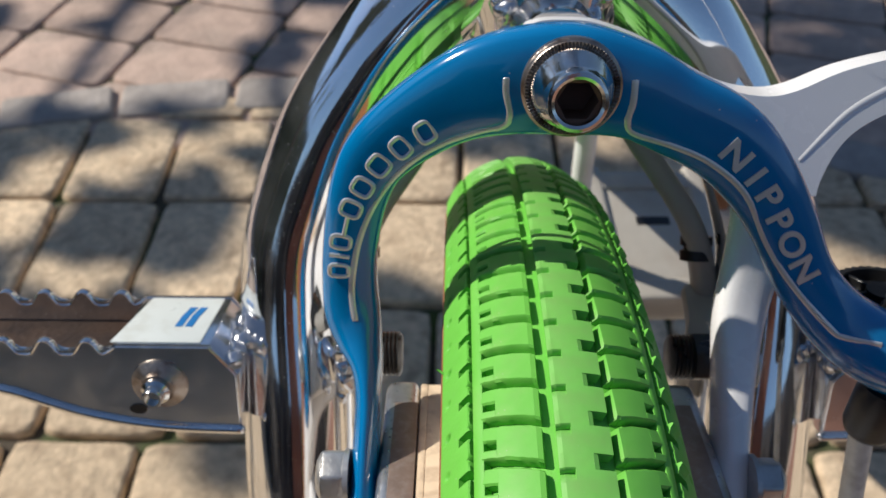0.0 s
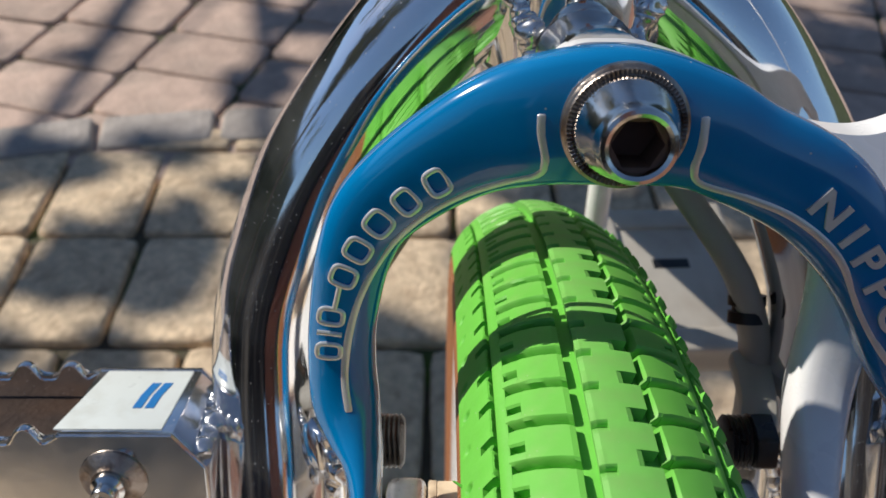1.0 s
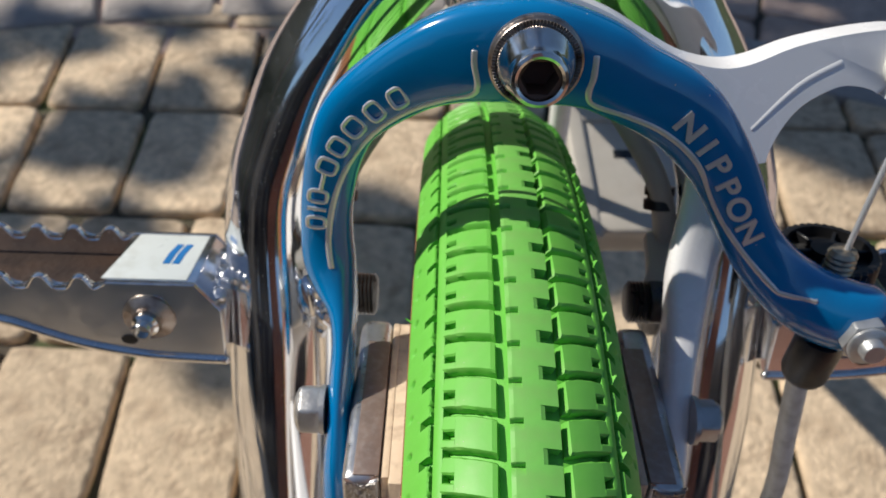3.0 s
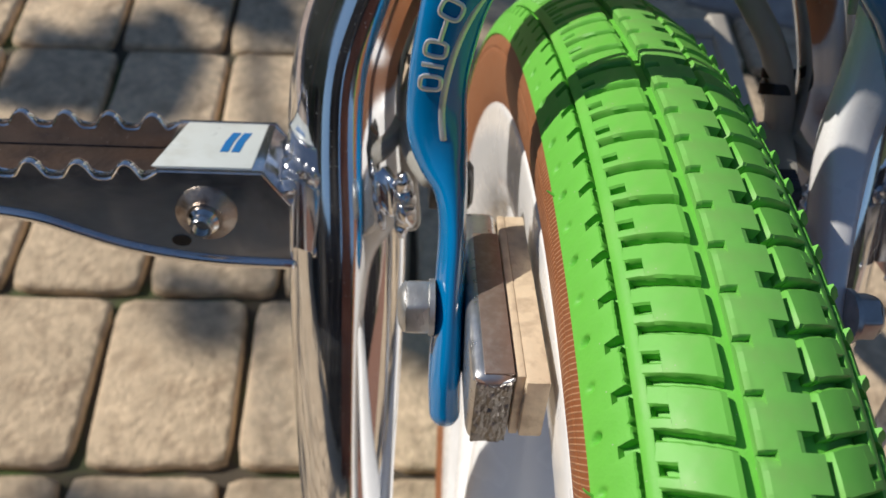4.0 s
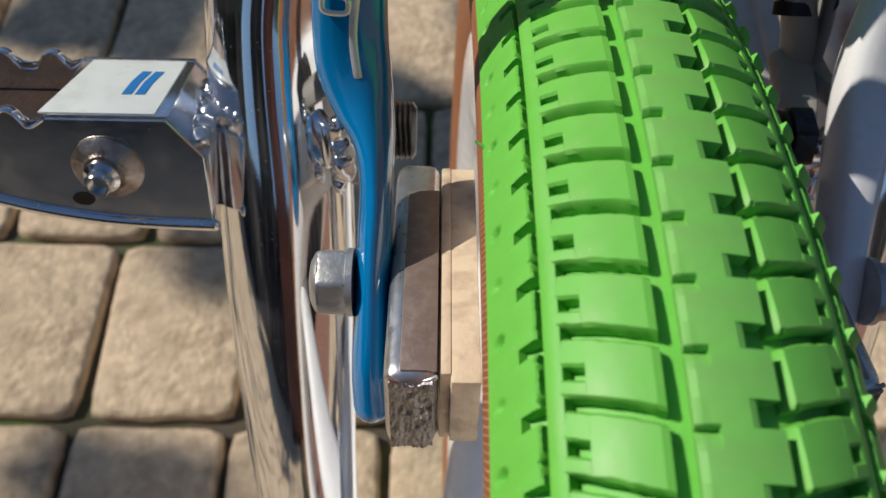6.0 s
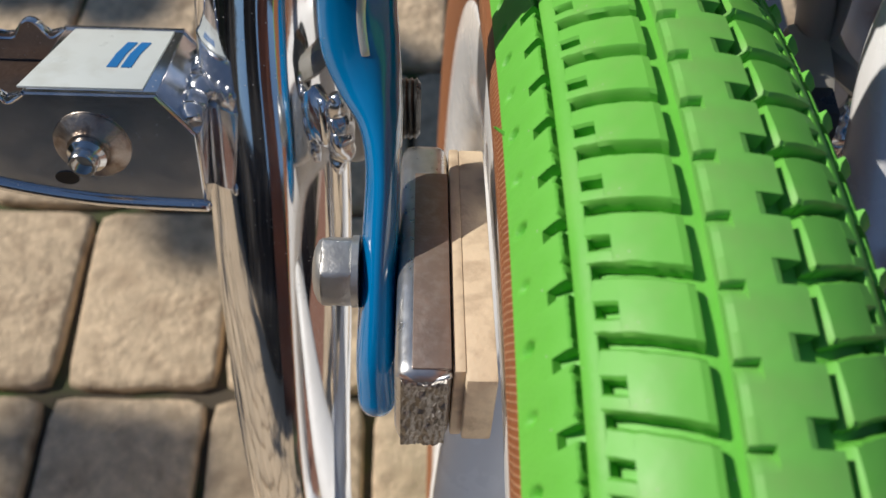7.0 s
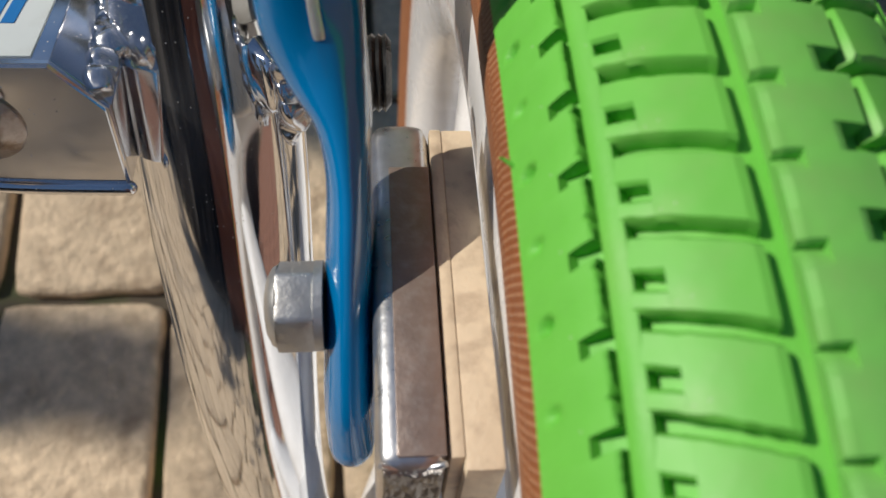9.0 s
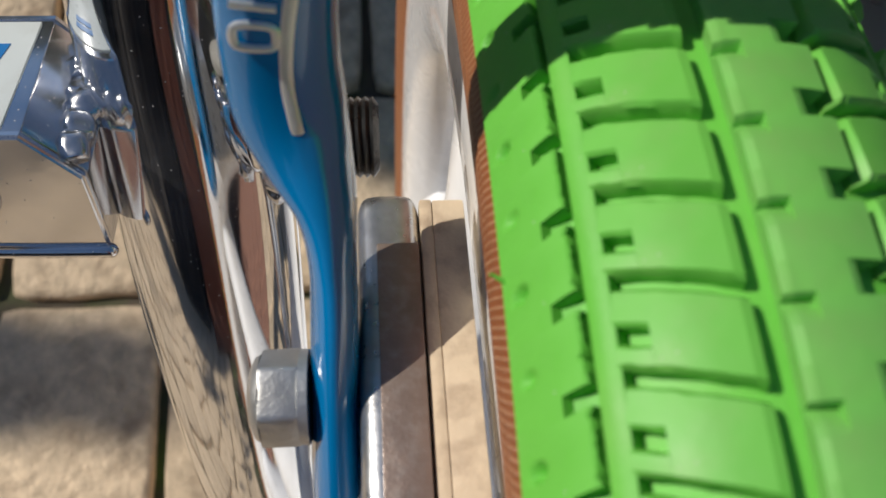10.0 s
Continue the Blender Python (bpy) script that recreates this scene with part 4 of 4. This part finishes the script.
# ---- folding foot platforms on the fork ----
def platform(s):
    ob = thing("folding_foot_peg", FORK, "chromed serrated folding foot platform bolted to the fork leg", "foot peg", "foot platforms on the fork")

    def outline(front):
        pts = [(-88.6, -86.2), (-81.8, -95.5), (-82.4, -114.3)]
        pts += [(-100, -113.4), (-118, -111.0), (-134, -107.0), (-148, -101.0), (-166, -98.5), (-186, -98)]
        pts += [(-190, -94), (-190, -88)]
        x = -186.0
        top = []
        while x < -119:
            top += [(x, -88.6), (x + 2.2, -88.2), (x + 4.2, -85.2), (x + 6.0, -84.2), (x + 7.8, -85.2), (x + 9.6, -88.2)]
            x += 11.6
        pts += top + [(-116.5, -87.6), (-114.5, -86.2)]
        return [(s * -a, b) if s > 0 else (a, b) for a, b in pts]
    for w0, w1 in ((-29.2, -27.4), (-55.8, -54.0)):
        poly = outline(True)
        bm = prism(poly, w0, w1, 0.0)
        bmesh.ops.bevel(bm, geom=[e for e in bm.edges if abs(e.verts[0].co.z - e.verts[1].co.z) < 1e-6], offset=0.0005, segments=2, affect='EDGES')
        plate = part("side_plate", bm, WORN_CHROME, ob, "chromed plate with saw tooth edge", auto=35)
        teeth = [p for p in poly if p[1] > -89 and abs(p[0]) > 113 and abs(p[0]) < 188]
        part("rolled_teeth", sweep([(x, y - 0.5, (w0 + w1) / 2, 0.55, 1.2) for x, y in teeth], (0, 0, 1), 10, 2.2, 2), WORN_CHROME, plate, "rolled edge of the saw teeth")
    q = (lambda a, b: (a, b)) if s < 0 else (lambda a, b: (-b, -a))
    a, b = q(-114.6, -88.6)
    part("top_plate", box(a, b, -88.6, -86.4, -55.0, -28.0, 0.5), WORN_CHROME, ob)
    if s < 0:
        st = part("sticker", prism([(-116.2, -29.5), (-91.5, -29.5), (-90.5, -53.6), (-112.0, -53.6)], -0.2, 0.25, 0.1), STICKER, ob, "white sticker with blue mark")
        st.matrix_local = mm(0, -86.3, 0, -90, 0, 0) @ Matrix.Scale(-1, 4, (0, 1, 0))
        for dx in (0, 2.9):
            bar = [(-100.8 + dx, -37.5), (-98.7 + dx, -37.5), (-98.2 + dx, -43), (-97.0 + dx, -48), (-99.1 + dx, -48), (-100.3 + dx, -43)]
            bm = prism(bar, 0.25, 0.4)
            part("mark", bm, INK, st, "two slanted blue bars")
    # sloping inner end and hinge
    end = [(-88.7, -86.6), (-81.6, -95.8), (-82.4, -114.2), (-84.0, -114.2), (-83.3, -96.2), (-89.6, -87.8)]
    part("end_plate", prism([(x * -s, y) for x, y in end][::s if s < 0 else 1], -54.5, -29.0, 0.3), WORN_CHROME, ob)
    part("hinge", box(*q(-83.5, -74), -112, -102, -52, -42, 1.2), WORN_CHROME, ob, "welded hinge lug")
    rows = [(s * (83.6 + 0.9 * noise.noise(Vector((k * 0.5, s, 1)))), -91 - 0.14 * k + 0.9 * noise.noise(Vector((k * 0.6, 4, s))), -54 + 1.25 * k, 2.6 + 0.9 * noise.noise(Vector((k * 0.7, s, 7)))) for k in range(20)]
    bead = tube(rows, 3, 18, 3)
    for vert in bead.verts:
        vert.co += Vector((0.6, 1, 0.3)) * 0.0012 * noise.noise(vert.co * 330)
    part("hinge_weld", bead, WELD, ob, "lumpy weld between platform and leg", auto=None)
    lip = [(-82.6, -114.0), (-95, -113.6), (-106, -112.8), (-118, -110.8), (-128, -108.2), (-137, -104.8), (-148, -100.8), (-166, -98.3), (-186, -97.8)]
    part("rolled_lip", sweep([(s * -x, y, -27.4, 1.4, 1.3) for x, y in lip], (0, 0, 1), 14, 2.2, 4, round_ends=(True, True)), WORN_CHROME, ob, "rolled lower lip")
    part("washer", turned(lathe([(0, 0), (7.6, 0), (7.8, 0.4), (7.2, 1.0), (5.0, 1.7), (4.4, 2.6), (0, 2.6)], 36), mm(s * 103.5, -98.4, -27.4)), TARNISH, ob, "domed bolt washer")
    bolt = part("bolt", turned(lathe([(0, 2.6), (4.0, 2.6), (3.9, 4.2), (2.9, 5.0), (2.8, 7.2), (2.5, 7.6), (2.0, 7.6), (2.0, 6.2), (0, 6.2)], 28), mm(s * 103.5, -98.4, -27.4)), BOLT, ob, "hollow bolt end")
    # no hole is cut: a flat black disc paints its dark inside
    part("slot_hole", turned(lathe([(0, 0), (2.3, 0), (2.3, 0.3), (0, 0.3)], 20), mm(s * 110.8, -107.0, -27.45) @ Matrix.Diagonal((1.1, 0.75, 1, 1))), BLACK, ob, "dark slotted hole")
    part("inner_floor", box(*q(-187, -114), -97.0, -94.5, -54.0, -29.4, 0.4), INSIDE, ob, "dark brown floor between the saw teeth")
    part("rear_bar", box(*q(-190, -186.5), -98, -88, -55, -28, 0.4), WORN_CHROME, ob)
    return ob


platform(-1)
platform(1)

# ---- ground ----
bm = bmesh.new()
bmesh.ops.create_grid(bm, x_segments=60, y_segments=60, size=40)
ground = link_mesh("ground", bm, JOINT)
ground.location = (0, 0, -0.011)
tagged(ground, "mossy joint sand between the paving stones", "ground", kind="structure")


def paver_mesh(name, w, d, seed, material):
    """One tumbled paving stone with worn round edges."""
    bm = bmesh.new()
    levels = [(1.0, -0.03), (1.0, -0.008), (0.985, -0.003), (0.94, -0.0005), (0.86, 0.0)]
    ring_rows = []
    base = []
    n = 8
    for k in range(4 * n):
        sd, f = divmod(k, n)
        f = f / n * 2 - 1
        x, y = [(f, -1), (1, f), (-f, 1), (-1, -f)][sd]
        q = (abs(x) ** 14 + abs(y) ** 14) ** (-1 / 14)
        wob = 1 + 0.018 * noise.noise(Vector((x * 2, y * 2, seed * 3.1)))
        base.append((x * q * w / 2 * wob, y * q * d / 2 * wob))
    for sc, z in levels:
        inset = (1 - sc) * 0.05
        row = []
        for x, y in base:
            r = math.hypot(x, y)
            row.append(bm.verts.new((x - x / r * inset, y - y / r * inset, z + (0.0012 * noise.noise(Vector((x * 40, y * 40, seed))) if z > -0.005 else 0))))
        ring_rows.append(row)
    m = len(base)
    for a, b in zip(ring_rows, ring_rows[1:]):
        for k in range(m):
            bm.faces.new((a[k], a[(k + 1) % m], b[(k + 1) % m], b[k]))
    c = bm.verts.new((0, 0, 0.0012))
    for k in range(m):
        bm.faces.new((ring_rows[-1][k], ring_rows[-1][(k + 1) % m], c))
    bmesh.ops.recalc_face_normals(bm, faces=bm.faces)
    me = bpy.data.meshes.new(name)
    bm.to_mesh(me)
    bm.free()
    me.materials.append(material)
    me.shade_smooth()
    return me


def lay(meshes, places, name, keep, drop=0.0):
    """Stones near the bicycle are objects, the rest one mesh."""
    rest = bmesh.new()
    rnd = random.Random(5)
    for i, (x, y, turn, cut) in enumerate(places):
        me = meshes[rnd.randrange(len(meshes))]
        m = pose(x, y, drop + rnd.uniform(-0.0015, 0.0015), rnd.uniform(-0.6, 0.6), rnd.uniform(-0.6, 0.6), turn + rnd.uniform(-1.2, 1.2)) @ Matrix.Diagonal((1, cut, 1, 1))
        if keep(x, y):
            ob = new(name, me)
            ob.parent = ground
            ob.matrix_local = Matrix.Translation((0, 0, 0.011)) @ m
        else:
            tmp = me.copy()
            tmp.transform(m)
            rest.from_mesh(tmp)
            bpy.data.meshes.remove(tmp)
    me = bpy.data.meshes.new(name + "_field")
    rest.to_mesh(me)
    rest.free()
    me.materials.append(meshes[0].materials[0])
    me.shade_smooth()
    ob = new(name + "_field", me)
    ob.parent = ground
    ob.location = (0, 0, 0.011)
    tagged(ob, kind="stuff")


PW, PD = 0.113, 0.1525
stones = [paver_mesh("paving_stone", PW - 0.0065, PD - 0.0065, k, PAVER) for k in range(6)]


def arc(x):
    """Inner edge of the curved border row."""
    return 0.868 - 0.34 * (x + 0.165) ** 2


places = []
for r in range(-14, 5):
    y = 0.237 + PD * (r + 0.5)
    off = {0: -0.032, 1: -0.012, 2: 0.022, 3: 0.014}.get(r, random.Random(r).uniform(-0.05, 0.05))
    for c in range(-24, 25):
        x = c * PW + off + 0.03
        cut = min(1.0, (arc(x) + 0.03 - (y - PD / 2)) / PD)
        if (y > -0.38 or c * PW < 0) and cut > 0.25:
            places.append((x, y - PD * (1 - cut) / 2, 0, cut))
lay(stones, places, "paving_stone", lambda x, y: -0.95 < x < 0.8 and y > -0.3)
border = [paver_mesh("border_stone", 0.137, 0.066, 20 + k, GREYSTONE) for k in range(4)]
places = []
x = -2.3
while x < 1.9:
    slope = -0.68 * (x + 0.165)
    step = 0.143 / math.sqrt(1 + slope * slope)
    places.append((x - slope * 0.033, arc(x) + 0.033, math.degrees(math.atan(slope)), 1.0))
    x += step
lay(border, places, "border_stone", lambda x, y: abs(x) < 1.1, 0.004)
pinks = [paver_mesh("diagonal_stone", 0.163, 0.105, 30 + k, PINK) for k in range(5)]
places = []
for r in range(-30, 34):
    for c in range(-24, 24):
        x, y = c * 0.168 + 0.05, r * 0.11 + 0.02 * math.sin(c * 2.1)
        a = radians(-15)
        px, py = x * math.cos(a) - y * math.sin(a), x * math.sin(a) + y * math.cos(a) + 1.3
        if arc(px) < py < 3.6 and abs(px) < 2.8:
            places.append((px, py, -15, 1.0))
lay(pinks, places, "diagonal_stone", lambda x, y: -1.1 < x < 0.9 and y < 1.6, -0.004)


# unseen field of stones, added for a red brown strip in the chrome
terra = mat("terracotta paver", (0.31, 0.155, 0.105), 0.85, 0.0, 0.15, 45, 0.6, 160, random_value=0.1)
reds = [paver_mesh("terracotta_stone", 0.098, 0.198, 50 + k, terra) for k in range(3)]
lay(reds, [(c * 0.104 + 0.05 * (r % 2), -0.48 - 0.204 * r, 0, 1.0) for r in range(10) for c in range(1, 21)], "terracotta_stone", lambda x, y: False)


# ---- surroundings that shade the ground and show in the chrome ----
def tree(name, base, height, seed, clumps, label):
    rnd = random.Random(seed)
    ob = thing(name, Matrix.Translation(base), label, "tree")
    trunk = part("trunk", tube([(0, 0, 0, 130), (60, 30, 900, 110), (0, 120, 1900, 95), (120, 60, height * 600, 80)], 100, 16, 5), BARK, ob)
    for c in clumps[::55]:
        p = Vector(c[:3]) - Vector(base)
        mid = Vector((0.1, 0.06, height * 0.6)).lerp(p, 0.5) + Vector((0, 0, 0.15))
        part("limb", tube([(120, 60, height * 590, 20), (*(mid * 1000), 6), (*(p * 1000), 2)], 20, 8, 4), BARK, ob)
    me = bpy.data.meshes.new("crown")
    verts, faces = [], []
    for cx, cy, cz, rad, count in clumps:
        for _ in range(count):
            d = Vector((rnd.gauss(0, 1), rnd.gauss(0, 1), rnd.gauss(0, 0.6))).normalized() * rad * rnd.random() ** 0.5
            p = Vector((cx, cy, cz)) + d
            # a gap in the leaves where the sun reaches the bicycle
            g = p - SUN_FROM * (p.z / SUN_FROM.z)
            if clear(g):
                continue
            q = Euler((rnd.uniform(-0.9, 0.9), rnd.uniform(-0.9, 0.9), rnd.uniform(0, 6.3))).to_matrix()
            ln, wd = rnd.uniform(0.03, 0.055), rnd.uniform(0.014, 0.024)
            i = len(verts)
            for x, y, z in ((0, -ln, 0), (wd, -ln * 0.2, 0.008), (wd * 0.7, ln * 0.5, 0.004), (0, ln, -0.01), (-wd * 0.7, ln * 0.5, 0.004), (-wd, -ln * 0.2, 0.008)):
                verts.append(p + q @ Vector((x, y, z)) - Vector(base))
            faces.append(tuple(range(i, i + 6)))
    me.from_pydata([tuple(v) for v in verts], [], faces)
    me.materials.append(LEAF)
    crown_ob = new("crown", me)
    crown_ob.parent = ob
    return ob


def clear(g):
    return ((g.x - 0.55) / 0.36) ** 2 + ((g.y + 0.12) / 0.21) ** 2 < 1


def overhead(x, y, z):
    """A place at height z whose shadow falls on the ground at x, y."""
    return (x + SUN_FROM.x / SUN_FROM.z * z, y + SUN_FROM.y / SUN_FROM.z * z, z)


clumps = []
rc = random.Random(11)
# regions of the ground that lie in broken shade: x0, x1, y0, y1, clumps, smallest and largest radius, leaves for each
for x0, x1, y0, y1, n, r0, r1, leaves in [
        (-1.0, -0.12, 0.62, 0.86, 30, 0.018, 0.045, 11), (-0.8, -0.36, 0.1, 0.2, 5, 0.02, 0.04, 7), (-1.1, -0.1, 1.0, 1.9, 5, 0.05, 0.10, 5),
        (0.12, 1.3, 0.68, 1.9, 112, 0.08, 0.15, 14), (0.6, 0.95, 0.25, 0.5, 7, 0.04, 0.08, 7),
        (0.2, 0.75, 0.68, 1.15, 30, 0.05, 0.1, 14), (-0.42, -0.2, 0.62, 0.72, 6, 0.02, 0.035, 10),
        (-0.3, -0.02, 0.95, 1.35, 9, 0.04, 0.08, 12), (-0.275, -0.2, 0.18, 0.2, 6, 0.01, 0.02, 10), (-0.212, -0.2, 0.37, 0.385, 3, 0.006, 0.012, 9),
        (0.02, 0.13, 0.62, 0.82, 12, 0.03, 0.06, 14), (0.1, 0.2, 0.48, 0.6, 9, 0.03, 0.05, 14), (-0.13, 0.0, 0.47, 0.55, 8, 0.02, 0.045, 12), (-0.09, 0.0, 0.36, 0.46, 9, 0.02, 0.04, 14),
        (-0.52, -0.27, 0.47, 0.64, 9, 0.015, 0.035, 9),
        # dense leaves added to darken the unseen ground that the foot peg mirrors
        (-1.3, -0.1, -1.68, -1.0, 95, 0.07, 0.13, 40)]:
    for _ in range(n):
        gx, gy, rad = rc.uniform(x0, x1), rc.uniform(y0, y1), rc.uniform(r0, r1)
        clumps.append((*overhead(gx, gy, rc.uniform(1.9, 2.7)), rad, leaves))
tree("shade_tree", (-2.5, 2.6, 0), 3.0, 3, clumps, "leafy garden tree casting dappled shade on the paving")

clumps = [(-3.0 + rc.gauss(0, 0.3), -0.75 + rc.gauss(0, 0.42), 2.7 + rc.gauss(0, 0.7), rc.uniform(0.16, 0.32), 55) for _ in range(85)]
tree("garden_tree", (-3.1, -0.9, 0), 3.2, 8, clumps, "dense leafy garden tree at the edge of the paving")

# unseen wall, added to give the chrome something dark to mirror
near_wall = link_mesh("reflection_wall", box(-330, 330, -60, 60, 0, 1150), WALL, smooth=False)
near_wall.matrix_world = pose(-0.72, -1.72, 0)
tagged(near_wall, "unseen low dark wall added to be mirrored in the chrome", "wall", kind="structure")
# unseen post, added for the red brown stripe it leaves in the chrome
post = link_mesh("reflection_post", box(-240, 160, -70, 70, 0, 1750, 8), REDWALL, smooth=False)
post.matrix_world = pose(0, -1.34, 0)
tagged(post, "unseen red brown post added for its stripe in the chrome", "wall post", kind="structure")
HEDGE = mat("dark clipped hedge", (0.045, 0.06, 0.028), 0.9, 0.0, 0.6, 5, 1.0, 30)
for name, m, ln, hi in (("wall_south", pose(0, -1.9, 0), 9.0, 0.85), ("wall_west", pose(-3.6, 1.0, 0, 0, 0, 90), 9.0, 1.6), ("wall_north", pose(0, 5.5, 0), 9.0, 2.2), ("wall_east", pose(3.6, 1.0, 0, 0, 0, 90), 9.0, 1.0)):
    wall = link_mesh(name, box(-500 * ln, 500 * ln, -100, 100, 0, 1000 * hi), WALL if name == "wall_south" else HEDGE, smooth=False)
    wall.matrix_world = m
    tagged(wall, "unseen dark mottled wall closing the yard, mirrored in the chrome" if name == "wall_south" else "dark green clipped hedge closing the yard", "wall", kind="structure")
